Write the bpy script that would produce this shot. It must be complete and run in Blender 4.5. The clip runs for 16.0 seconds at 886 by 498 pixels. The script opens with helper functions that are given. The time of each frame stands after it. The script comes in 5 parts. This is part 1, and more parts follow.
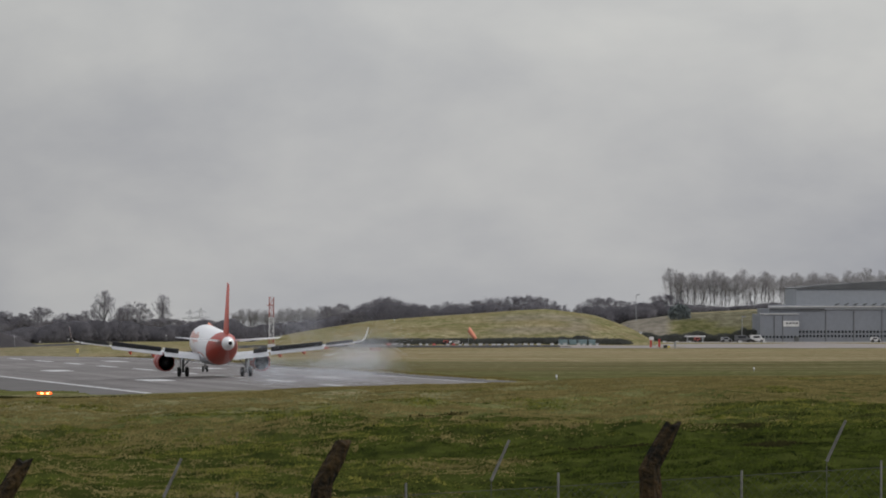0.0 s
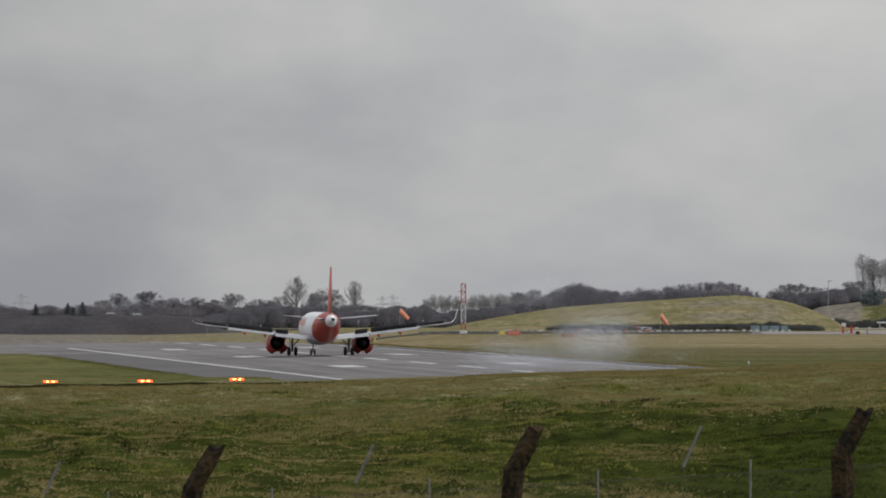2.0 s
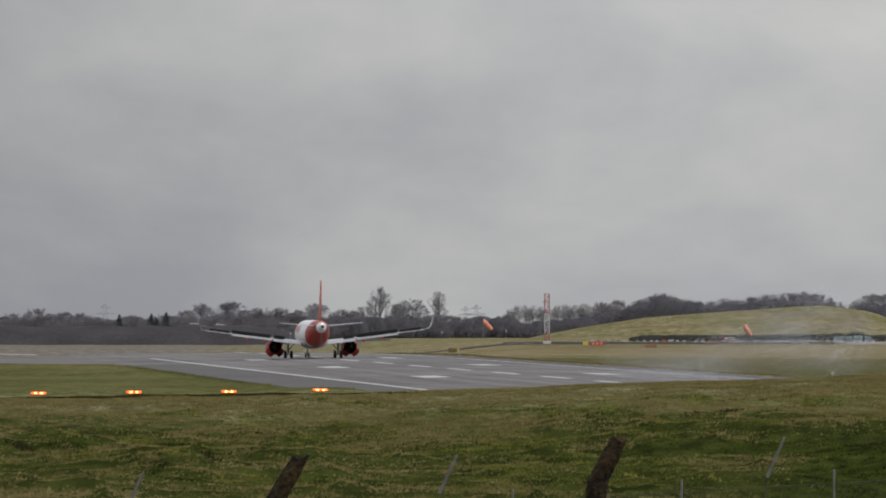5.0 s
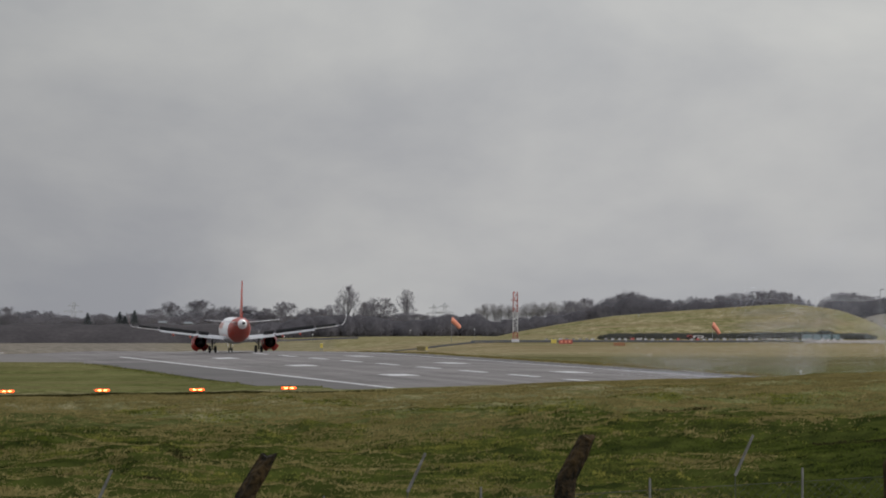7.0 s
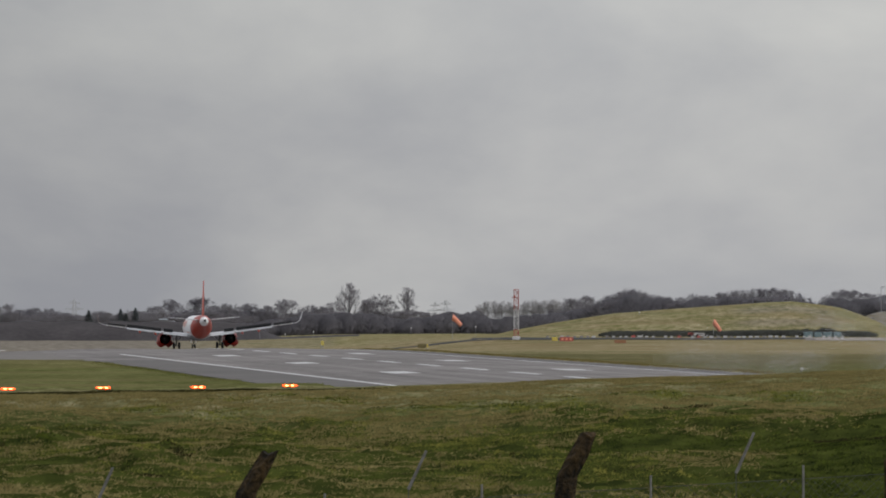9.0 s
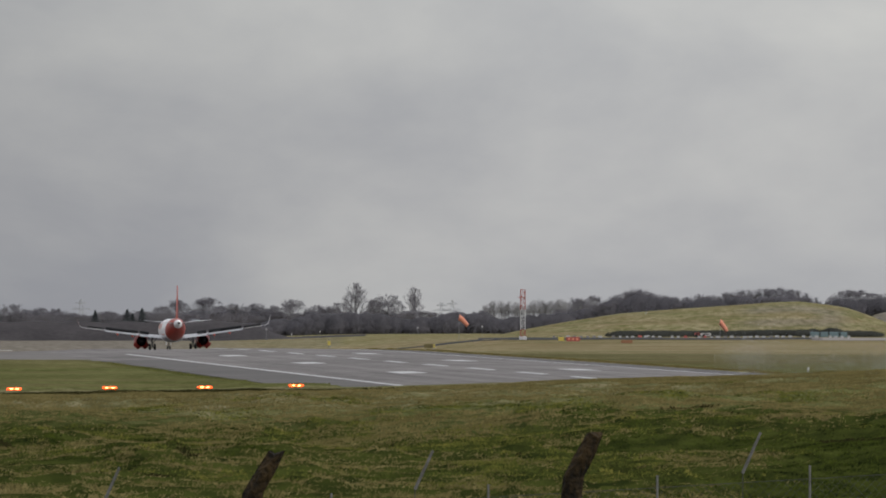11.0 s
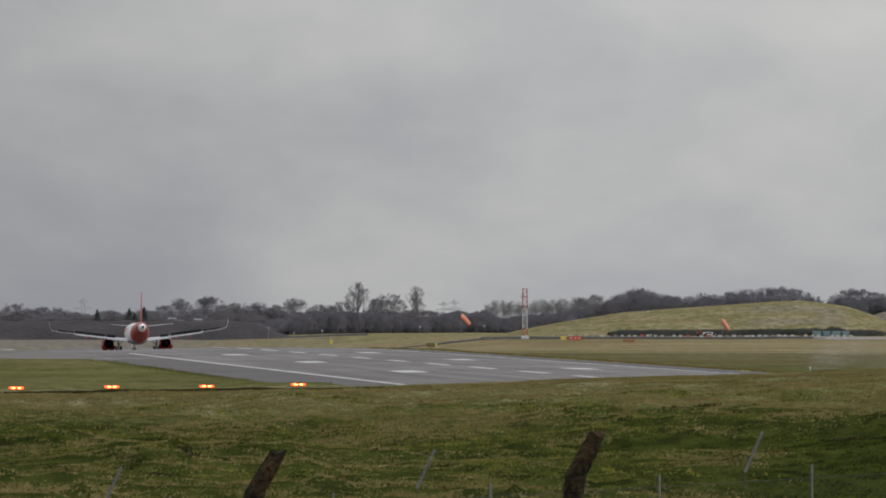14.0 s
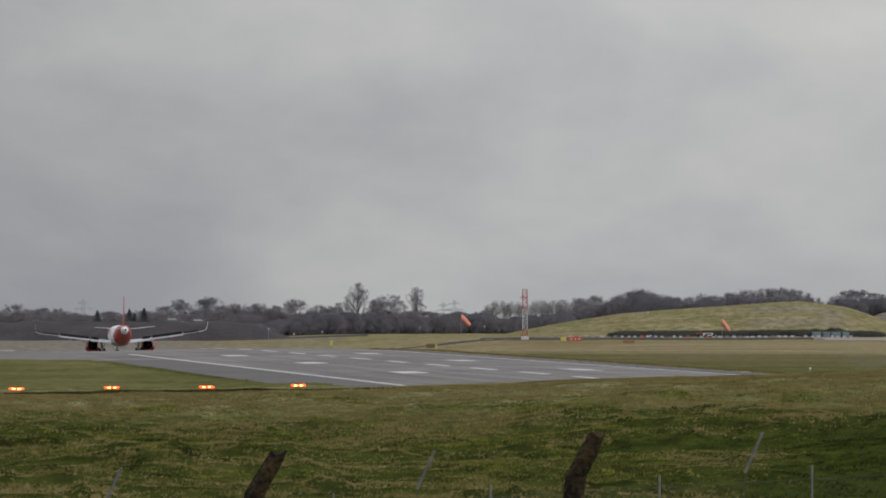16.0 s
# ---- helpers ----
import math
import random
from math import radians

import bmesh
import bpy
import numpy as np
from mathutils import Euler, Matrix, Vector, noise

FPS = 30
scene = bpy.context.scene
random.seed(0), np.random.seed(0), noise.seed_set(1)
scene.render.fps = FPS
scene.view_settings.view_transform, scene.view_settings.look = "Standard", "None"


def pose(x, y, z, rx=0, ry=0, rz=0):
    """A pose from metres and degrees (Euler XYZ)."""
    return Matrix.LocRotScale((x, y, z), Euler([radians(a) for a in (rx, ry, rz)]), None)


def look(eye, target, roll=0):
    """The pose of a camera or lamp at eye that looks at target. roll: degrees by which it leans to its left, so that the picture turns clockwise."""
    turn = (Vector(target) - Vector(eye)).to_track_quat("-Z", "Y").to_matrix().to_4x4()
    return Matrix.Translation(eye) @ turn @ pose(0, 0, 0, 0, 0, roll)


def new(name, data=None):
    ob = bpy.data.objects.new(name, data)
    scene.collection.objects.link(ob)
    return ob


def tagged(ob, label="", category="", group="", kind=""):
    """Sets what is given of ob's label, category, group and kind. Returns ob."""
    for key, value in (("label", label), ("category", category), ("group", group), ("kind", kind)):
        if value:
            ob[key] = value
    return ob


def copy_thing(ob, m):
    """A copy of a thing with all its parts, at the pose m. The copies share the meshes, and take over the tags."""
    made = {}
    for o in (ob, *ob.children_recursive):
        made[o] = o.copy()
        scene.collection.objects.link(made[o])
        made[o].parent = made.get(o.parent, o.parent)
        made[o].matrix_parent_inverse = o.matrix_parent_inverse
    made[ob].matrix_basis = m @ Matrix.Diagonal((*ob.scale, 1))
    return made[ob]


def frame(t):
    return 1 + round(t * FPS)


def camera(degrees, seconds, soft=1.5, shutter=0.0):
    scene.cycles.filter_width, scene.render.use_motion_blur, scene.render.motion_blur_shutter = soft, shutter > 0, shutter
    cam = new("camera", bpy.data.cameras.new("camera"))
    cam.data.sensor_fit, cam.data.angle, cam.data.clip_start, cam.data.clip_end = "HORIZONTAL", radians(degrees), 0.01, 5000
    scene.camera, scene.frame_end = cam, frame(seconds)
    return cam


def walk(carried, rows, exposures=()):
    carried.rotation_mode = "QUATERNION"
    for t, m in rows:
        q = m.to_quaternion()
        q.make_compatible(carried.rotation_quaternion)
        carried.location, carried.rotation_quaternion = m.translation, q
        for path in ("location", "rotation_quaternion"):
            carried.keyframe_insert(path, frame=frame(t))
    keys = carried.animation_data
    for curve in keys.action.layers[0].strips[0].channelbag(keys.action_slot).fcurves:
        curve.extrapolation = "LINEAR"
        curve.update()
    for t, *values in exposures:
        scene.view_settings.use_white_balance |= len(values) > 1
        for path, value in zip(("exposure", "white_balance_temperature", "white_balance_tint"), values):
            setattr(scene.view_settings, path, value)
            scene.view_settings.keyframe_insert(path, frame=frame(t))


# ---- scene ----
# camera: long lens on the airfield's perimeter bank, turning with the landing aircraft
EYE = (0.0, 0.0, 8.4)
cam = camera(5.682, 16.0, soft=1.85)
TURNS = [(0, 90.3673, -1.6267), (0.5, 90.3563, -1.5655), (1, 90.3396, -1.5461), (1.5, 90.3227, -1.0548),
         (2, 90.2785, -0.3944), (2.5, 90.2451, 0.4275), (3, 90.2731, 0.3275), (3.5, 90.3398, 0.2277),
         (4, 90.3452, 0.1998), (6.5, 90.3452, -0.0058), (7, 90.3340, -0.0613), (7.5, 90.3285, -0.1001),
         (8, 90.3231, -0.0834), (8.5, 90.3177, -0.0722), (9, 90.3177, -0.0555), (11.5, 90.3177, -0.0058),
         (12, 90.3173, 0.0), (12.5, 90.3227, 0.0), (13, 90.3173, 0.0), (13.5, 90.3119, 0.0),
         (14, 90.3119, 0.0), (14.5, 90.3119, 0.0), (15, 90.3173, 0.0), (15.5, 90.3231, 0.0), (16, 90.3173, 0.0)]
walk(cam, [(t, pose(*EYE, rx, 0, rz)) for t, rx, rz in TURNS], exposures=[(0, 0.0), (16, 0.0)])

# ---- world and sun: overcast winter day ----
SUN_EL, SUN_ROT = radians(28), radians(125)
world = bpy.data.worlds.new("overcast_sky")
scene.world = world
world.use_nodes = True
wn, wl = world.node_tree.nodes, world.node_tree.links
wn.clear()
sky = wn.new("ShaderNodeTexSky")
sky.sky_type, sky.sun_disc = "NISHITA", False
sky.sun_elevation, sky.sun_rotation = SUN_EL, SUN_ROT
tc = wn.new("ShaderNodeTexCoord")
mp = wn.new("ShaderNodeMapping")
mp.inputs["Scale"].default_value = (24, 24, 46)
mp.inputs["Location"].default_value = (3.3, 1.7, 0.6)
n1 = wn.new("ShaderNodeTexNoise")
n1.inputs["Scale"].default_value = 1.0
n1.inputs["Detail"].default_value = 8
n1.inputs["Roughness"].default_value = 0.52
n1.inputs["Distortion"].default_value = 0.15
ramp = wn.new("ShaderNodeValToRGB")
ramp.color_ramp.elements[0].position, ramp.color_ramp.elements[0].color = 0.28, (0.338, 0.348, 0.390, 1)
ramp.color_ramp.elements[1].position, ramp.color_ramp.elements[1].color = 0.72, (0.560, 0.560, 0.558, 1)
bg1, bg2, add, wout = (wn.new(k) for k in ("ShaderNodeBackground", "ShaderNodeBackground", "ShaderNodeAddShader", "ShaderNodeOutputWorld"))
bg1.inputs["Strength"].default_value = 0.012
bg2.inputs["Strength"].default_value = 0.87
wl.new(tc.outputs["Generated"], mp.inputs["Vector"])
wl.new(mp.outputs["Vector"], n1.inputs["Vector"])
wl.new(n1.outputs["Fac"], ramp.inputs["Fac"])
# an overcast sky is three times as bright overhead as at the horizon, and here heavier to the west
sep = wn.new("ShaderNodeSeparateXYZ")
wl.new(tc.outputs["Generated"], sep.inputs[0])
high = wn.new("ShaderNodeMapRange")
high.inputs[1].default_value, high.inputs[2].default_value, high.inputs[3].default_value, high.inputs[4].default_value = 0.0, 1.0, 1.0, 3.0
wl.new(sep.outputs["Z"], high.inputs[0])
west = wn.new("ShaderNodeMapRange")
west.inputs[1].default_value, west.inputs[2].default_value, west.inputs[3].default_value, west.inputs[4].default_value = -0.065, 0.015, 0.82, 1.0
wl.new(sep.outputs["X"], west.inputs[0])
both = wn.new("ShaderNodeMath")
both.operation = "MULTIPLY"
wl.new(high.outputs[0], both.inputs[0])
wl.new(west.outputs[0], both.inputs[1])
scaled = wn.new("ShaderNodeVectorMath")
scaled.operation = "SCALE"
wl.new(ramp.outputs["Color"], scaled.inputs[0])
wl.new(both.outputs[0], scaled.inputs["Scale"])
wl.new(scaled.outputs[0], bg2.inputs["Color"])
wl.new(sky.outputs["Color"], bg1.inputs["Color"])
wl.new(bg1.outputs[0], add.inputs[0])
wl.new(bg2.outputs[0], add.inputs[1])
wl.new(add.outputs[0], wout.inputs["Surface"])
sun = new("sun", bpy.data.lights.new("sun", "SUN"))
sun.data.energy, sun.data.angle, sun.data.color = 0.9, radians(12), (1.0, 0.95, 0.87)
sun_dir = Vector((math.sin(SUN_ROT) * math.cos(SUN_EL), math.cos(SUN_ROT) * math.cos(SUN_EL), math.sin(SUN_EL)))
sun.matrix_world = look(sun_dir * 300, (0, 0, 0))


# ---- materials ----
def mat(name, col, col2=None, scale=1.0, rough=0.7, metal=0.0, bump=0.0, fine=None, spread=0.0, island=0.0, obj_rand=0.0, spec=0.5):
    """Two-scale noise between two colours, with optional bump and per-piece variation."""
    m = bpy.data.materials.new(name)
    m.use_nodes = True
    n, l = m.node_tree.nodes, m.node_tree.links
    b = n["Principled BSDF"]
    b.inputs["Roughness"].default_value, b.inputs["Metallic"].default_value = rough, metal
    b.inputs["Specular IOR Level"].default_value = spec
    c2 = col2 or tuple(c * 0.75 for c in col)
    co = n.new("ShaderNodeTexCoord")
    big, small = n.new("ShaderNodeTexNoise"), n.new("ShaderNodeTexNoise")
    big.inputs["Scale"].default_value, big.inputs["Detail"].default_value = scale, 4
    small.inputs["Scale"].default_value, small.inputs["Detail"].default_value = fine or scale * 14, 3
    l.new(co.outputs["Object"], big.inputs["Vector"])
    l.new(co.outputs["Object"], small.inputs["Vector"])
    ad = n.new("ShaderNodeMath")
    ad.operation = "MULTIPLY_ADD"
    ad.inputs[1].default_value, ad.inputs[2].default_value = 0.45, 0.0
    l.new(small.outputs["Fac"], ad.inputs[0])
    ad2 = n.new("ShaderNodeMath")
    ad2.operation = "MULTIPLY_ADD"
    ad2.inputs[1].default_value = 0.55
    l.new(big.outputs["Fac"], ad2.inputs[0])
    l.new(ad.outputs[0], ad2.inputs[2])
    src = ad2.outputs[0]
    if island or obj_rand:
        gi = n.new("ShaderNodeNewGeometry" if island else "ShaderNodeObjectInfo")
        ad3 = n.new("ShaderNodeMath")
        ad3.operation = "MULTIPLY_ADD"
        ad3.inputs[1].default_value = island or obj_rand
        sub = n.new("ShaderNodeMath")
        sub.operation = "SUBTRACT"
        sub.inputs[1].default_value = (island or obj_rand) / 2
        l.new(gi.outputs["Random Per Island" if island else "Random"], ad3.inputs[0])
        l.new(src, ad3.inputs[2])
        l.new(ad3.outputs[0], sub.inputs[0])
        src = sub.outputs[0]
    rp = n.new("ShaderNodeValToRGB")
    rp.color_ramp.elements[0].position, rp.color_ramp.elements[0].color = 0.36 - spread, (*c2, 1)
    rp.color_ramp.elements[1].position, rp.color_ramp.elements[1].color = 0.64 + spread, (*col, 1)
    l.new(src, rp.inputs["Fac"])
    l.new(rp.outputs["Color"], b.inputs["Base Color"])
    if bump:
        bp = n.new("ShaderNodeBump")
        bp.inputs["Strength"].default_value, bp.inputs["Distance"].default_value = bump, 0.05
        l.new(small.outputs["Fac"], bp.inputs["Height"])
        l.new(bp.outputs["Normal"], b.inputs["Normal"])
    return m


def glow(name, col, strength):
    m = bpy.data.materials.new(name)
    m.use_nodes = True
    b = m.node_tree.nodes["Principled BSDF"]
    b.inputs["Base Color"].default_value = (*col, 1)
    b.inputs["Emission Color"].default_value = (*col, 1)
    b.inputs["Emission Strength"].default_value = strength
    return m


def runway_material():
    """Grey asphalt with tyre-rubber streaks and paving lanes running along it."""
    m = bpy.data.materials.new("runway_asphalt")
    m.use_nodes = True
    n, l = m.node_tree.nodes, m.node_tree.links
    b = n["Principled BSDF"]
    b.inputs["Roughness"].default_value, b.inputs["Specular IOR Level"].default_value = 0.9, 0.06
    co, turn, mp = n.new("ShaderNodeTexCoord"), n.new("ShaderNodeMapping"), n.new("ShaderNodeMapping")
    turn.inputs["Rotation"].default_value = (0, 0, radians(-5.125))
    mp.inputs["Scale"].default_value = (1, 0.012, 1)
    l.new(co.outputs["Object"], turn.inputs["Vector"])
    l.new(turn.outputs["Vector"], mp.inputs["Vector"])
    streak, patch, grit = (n.new("ShaderNodeTexNoise") for _ in range(3))
    for q, v, sc, de in ((streak, mp, 0.45, 5), (patch, turn, 0.018, 4), (grit, turn, 0.8, 4)):
        q.inputs["Scale"].default_value, q.inputs["Detail"].default_value = sc, de
        l.new(v.outputs["Vector"], q.inputs["Vector"])
    s1, s2 = n.new("ShaderNodeMath"), n.new("ShaderNodeMath")
    s1.operation = s2.operation = "ADD"
    l.new(streak.outputs["Fac"], s1.inputs[0])
    l.new(patch.outputs["Fac"], s1.inputs[1])
    l.new(s1.outputs[0], s2.inputs[0])
    l.new(grit.outputs["Fac"], s2.inputs[1])
    third = n.new("ShaderNodeMath")
    third.operation = "DIVIDE"
    third.inputs[1].default_value = 3.0
    l.new(s2.outputs[0], third.inputs[0])
    rp = n.new("ShaderNodeValToRGB")
    rp.color_ramp.elements[0].position, rp.color_ramp.elements[0].color = 0.41, (0.122, 0.114, 0.110, 1)
    rp.color_ramp.elements[1].position, rp.color_ramp.elements[1].color = 0.59, (0.226, 0.212, 0.205, 1)
    l.new(third.outputs[0], rp.inputs["Fac"])
    l.new(rp.outputs["Color"], b.inputs["Base Color"])
    return m


def ground_material():
    """Rough winter turf: green and straw by patches, bare dirt where worn."""
    m = bpy.data.materials.new("winter_turf")
    m.use_nodes = True
    n, l = m.node_tree.nodes, m.node_tree.links
    b = n["Principled BSDF"]
    b.inputs["Roughness"].default_value, b.inputs["Specular IOR Level"].default_value = 1.0, 0.0
    co = n.new("ShaderNodeTexCoord")

    def noise_at(scale, detail=4, stretch=(1, 1, 1)):
        q, x = n.new("ShaderNodeMapping"), n.new("ShaderNodeTexNoise")
        q.inputs["Scale"].default_value = stretch
        x.inputs["Scale"].default_value, x.inputs["Detail"].default_value = scale, detail
        l.new(co.outputs["Object"], q.inputs["Vector"])
        l.new(q.outputs["Vector"], x.inputs["Vector"])
        return x.outputs["Fac"]

    def mixed(f, a, c):
        x = n.new("ShaderNodeMix")
        x.data_type = "RGBA"
        for s, v in ((x.inputs[0], f), (x.inputs[6], a), (x.inputs[7], c)):
            if isinstance(v, tuple):
                s.default_value = (*v, 1)
            else:
                l.new(v, s)
        return x.outputs[2]

    def stepped(f, lo, hi):
        x = n.new("ShaderNodeMapRange")
        x.inputs[1].default_value, x.inputs[2].default_value = lo, hi
        l.new(f, x.inputs[0])
        return x.outputs[0]

    def attribute(name):
        x = n.new("ShaderNodeAttribute")
        x.attribute_name = name
        return x.outputs["Fac"]

    big, mid, fine = noise_at(0.08), noise_at(0.55, 5, (1, 0.35, 1)), noise_at(3.5, 4, (1, 0.3, 1))
    green = mixed(stepped(mid, 0.35, 0.65), (0.120, 0.128, 0.046), (0.212, 0.214, 0.092))
    straw = mixed(stepped(mid, 0.35, 0.65), (0.235, 0.195, 0.115), (0.375, 0.315, 0.205))
    a = n.new("ShaderNodeMath")
    a.operation = "ADD"
    l.new(attribute("dry"), a.inputs[0])
    k = n.new("ShaderNodeMath")
    k.operation = "MULTIPLY_ADD"
    k.inputs[1].default_value, k.inputs[2].default_value = 1.5, -0.75
    l.new(big, k.inputs[0])
    l.new(k.outputs[0], a.inputs[1])
    a2 = n.new("ShaderNodeMath")
    a2.operation = "MULTIPLY_ADD"
    a2.inputs[1].default_value = 0.9
    l.new(mid, a2.inputs[0])
    l.new(a.outputs[0], a2.inputs[2])
    turf = mixed(stepped(a2.outputs[0], 0.5, 1.4), green, straw)
    turf = mixed(stepped(fine, 0.56, 0.25), turf, (0.075, 0.070, 0.026))
    band = noise_at(1.0, 4, (0.010, 0.055, 1))
    flat = attribute("mown")

    def within(f):
        x = n.new("ShaderNodeMath")
        x.operation = "MULTIPLY"
        l.new(f, x.inputs[0])
        l.new(flat, x.inputs[1])
        return x.outputs[0]
    turf = mixed(within(stepped(band, 0.46, 0.60)), turf, (0.200, 0.152, 0.085))
    turf = mixed(within(stepped(noise_at(1.0, 4, (0.014, 0.07, 1.7)), 0.53, 0.64)), turf, (0.115, 0.112, 0.052))
    rank = mixed(stepped(mid, 0.35, 0.65), (0.020, 0.026, 0.007), (0.050, 0.060, 0.014))
    turf = mixed(attribute("lush"), turf, rank)
    dirt = mixed(stepped(mid, 0.3, 0.7), (0.13, 0.115, 0.10), (0.22, 0.20, 0.18))
    l.new(mixed(attribute("dirt"), turf, dirt), b.inputs["Base Color"])
    bp = n.new("ShaderNodeBump")
    bp.inputs["Strength"].default_value, bp.inputs["Distance"].default_value = 0.9, 0.12
    l.new(fine, bp.inputs["Height"])
    l.new(bp.outputs["Normal"], b.inputs["Normal"])
    return m


TURF = ground_material()
GRASS = mat("grass_blades", (0.165, 0.154, 0.034), (0.028, 0.033, 0.009), 0.26, 0.9, island=0.10, fine=1.3, spread=-0.05, spec=0.03)
# rank green, darkened further for shaded hollows and the lens's corner falloff
RANK = mat("dark_rank_grass", (0.060, 0.076, 0.012), (0.009, 0.012, 0.003), 0.24, 0.95, island=0.12, fine=0.8, spread=-0.05, spec=0.03)
STRAW = mat("dry_grass_blades", (0.225, 0.184, 0.078), (0.112, 0.094, 0.034), 0.16, 0.9, island=0.14, fine=0.9, spec=0.03)
for blade, tone in ((GRASS, (0.084, 0.098, 0.019, 1)), (RANK, (0.036, 0.050, 0.008, 1)), (STRAW, (0.150, 0.125, 0.046, 1))):
    stops = next(q for q in blade.node_tree.nodes if q.type == "VALTORGB").color_ramp.elements
    stops.new(0.5).color = tone
ASPHALT = runway_material()
OLD_ASPHALT = mat("worn_taxiway_asphalt", (0.185, 0.173, 0.162), (0.135, 0.127, 0.120), 0.03, 0.9, bump=0.3, fine=0.8, spec=0.08)
DARK_ASPHALT = mat("dark_taxiway_asphalt", (0.045, 0.045, 0.048), (0.030, 0.030, 0.033), 0.03, 0.9, fine=0.6, spec=0.08)
PALE_CONCRETE = mat("pale_apron_concrete", (0.285, 0.258, 0.242), (0.212, 0.192, 0.180), 0.04, 0.9, fine=0.6, spec=0.1)
LINE = mat("worn_white_paint", (0.55, 0.55, 0.55), (0.34, 0.34, 0.34), 0.25, 0.7, fine=2.5)
WHITE = mat("white_aircraft_paint", (0.80, 0.80, 0.81), (0.73, 0.73, 0.74), 0.5, 0.32, fine=4)
ORANGE = mat("orange_aircraft_paint", (0.52, 0.046, 0.010), (0.43, 0.036, 0.008), 0.6, 0.4, fine=4, spec=0.3)
NACELLE = mat("dark_orange_cowl_paint", (0.42, 0.028, 0.014), (0.30, 0.020, 0.011), 0.8, 0.4, fine=5)
PALE_ORANGE = mat("pale_orange_lettering", (0.66, 0.34, 0.27), (0.58, 0.27, 0.20), 1.0, 0.4, fine=5)
DULL_ORANGE = mat("dull_orange_paint", (0.24, 0.10, 0.075), (0.18, 0.08, 0.06), 1.0, 0.5, fine=5)
WING_GREY = mat("light_grey_wing_paint", (0.42, 0.43, 0.45), (0.33, 0.34, 0.36), 0.7, 0.4, fine=5)
SPOILER_DARK = mat("dark_spoiler_underside", (0.035, 0.037, 0.040), (0.020, 0.021, 0.023), 1.0, 0.6)
SOOT = mat("sooty_exhaust_metal", (0.012, 0.012, 0.013), (0.006, 0.006, 0.007), 2.0, 0.75, 0.2)
STEEL = mat("gear_leg_steel", (0.15, 0.155, 0.16), (0.08, 0.08, 0.085), 2.0, 0.45, 0.5)
RUBBER = mat("tyre_rubber", (0.022, 0.022, 0.022), (0.014, 0.014, 0.014), 3.0, 0.85)
SMOKE = mat("pale_smoke_droplets", (0.80, 0.85, 0.94), (0.75, 0.80, 0.90), 1.0, 0.95)
# bark, twigs and scrub: distance haze lightens and blues their base colours
BARK = mat("hazed_winter_bark", (0.145, 0.140, 0.150), (0.105, 0.102, 0.111), 0.6, 0.95, spec=0.1)
TWIG = mat("hazed_winter_twigs", (0.250, 0.240, 0.262), (0.180, 0.174, 0.194), 0.2, 0.95, island=0.2, spec=0.05)
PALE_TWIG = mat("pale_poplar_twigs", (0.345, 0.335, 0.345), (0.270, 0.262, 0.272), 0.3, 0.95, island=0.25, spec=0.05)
SCRUB = mat("hazed_dark_scrub", (0.138, 0.132, 0.145), (0.092, 0.089, 0.099), 0.06, 0.95, island=0.2, spec=0.05)
DARK_SCRUB = mat("blackish_hedge_twigs", (0.078, 0.080, 0.072), (0.046, 0.048, 0.042), 0.15, 0.95, island=0.2, spec=0.05)
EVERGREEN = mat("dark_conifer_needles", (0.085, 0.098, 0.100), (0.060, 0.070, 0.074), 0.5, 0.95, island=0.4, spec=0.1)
CLADDING = mat("grey_hangar_cladding", (0.195, 0.208, 0.238), (0.170, 0.183, 0.210), 0.15, 0.6, fine=1.2)
CLADDING_PALE = mat("pale_grey_cladding", (0.262, 0.278, 0.302), (0.230, 0.245, 0.268), 0.15, 0.6, fine=1.2)
ROOF_DARK = mat("dark_grey_roof_sheet", (0.11, 0.115, 0.12), (0.07, 0.072, 0.076), 0.2, 0.7)
GLASS_DARK = mat("dark_window_glass", (0.02, 0.024, 0.03), (0.012, 0.014, 0.018), 1.0, 0.15)
POST_WOOD = mat("weathered_mossy_post", (0.055, 0.036, 0.016), (0.010, 0.009, 0.007), 5.0, 0.95, bump=0.9, fine=22, spread=-0.04, spec=0.15)
STAKE = mat("pale_weathered_stake", (0.180, 0.176, 0.168), (0.095, 0.092, 0.086), 6.0, 0.9, fine=30)
WIRE = mat("dull_fence_wire", (0.10, 0.10, 0.10), (0.05, 0.05, 0.05), 5.0, 0.6, 0.6)
RED_PAINT = mat("red_paint", (0.40, 0.085, 0.068), (0.30, 0.065, 0.055), 1.5, 0.6)
DEEP_RED = mat("deep_red_paint", (0.42, 0.030, 0.028), (0.32, 0.024, 0.022), 1.5, 0.6)
# mast red, dulled in the colour itself for the haze in between
HAZED_RED = mat("hazed_red_mast_paint", (0.36, 0.095, 0.075), (0.27, 0.075, 0.06), 1.5, 0.7)
SHOULDER = mat("dark_shoulder_asphalt", (0.142, 0.135, 0.130), (0.108, 0.103, 0.100), 0.05, 0.9, fine=0.9, spec=0.06)
WHITE_PAINT = mat("white_paint", (0.60, 0.60, 0.60), (0.44, 0.44, 0.44), 1.5, 0.6)
YELLOW_PAINT = mat("yellow_paint", (0.62, 0.50, 0.10), (0.45, 0.36, 0.08), 2.0, 0.6)
SOCK = mat("faded_orange_fabric", (0.74, 0.31, 0.21), (0.66, 0.24, 0.15), 1.0, 0.9)
GALV = mat("galvanised_steel", (0.30, 0.31, 0.32), (0.22, 0.23, 0.24), 2.0, 0.5, 0.4)
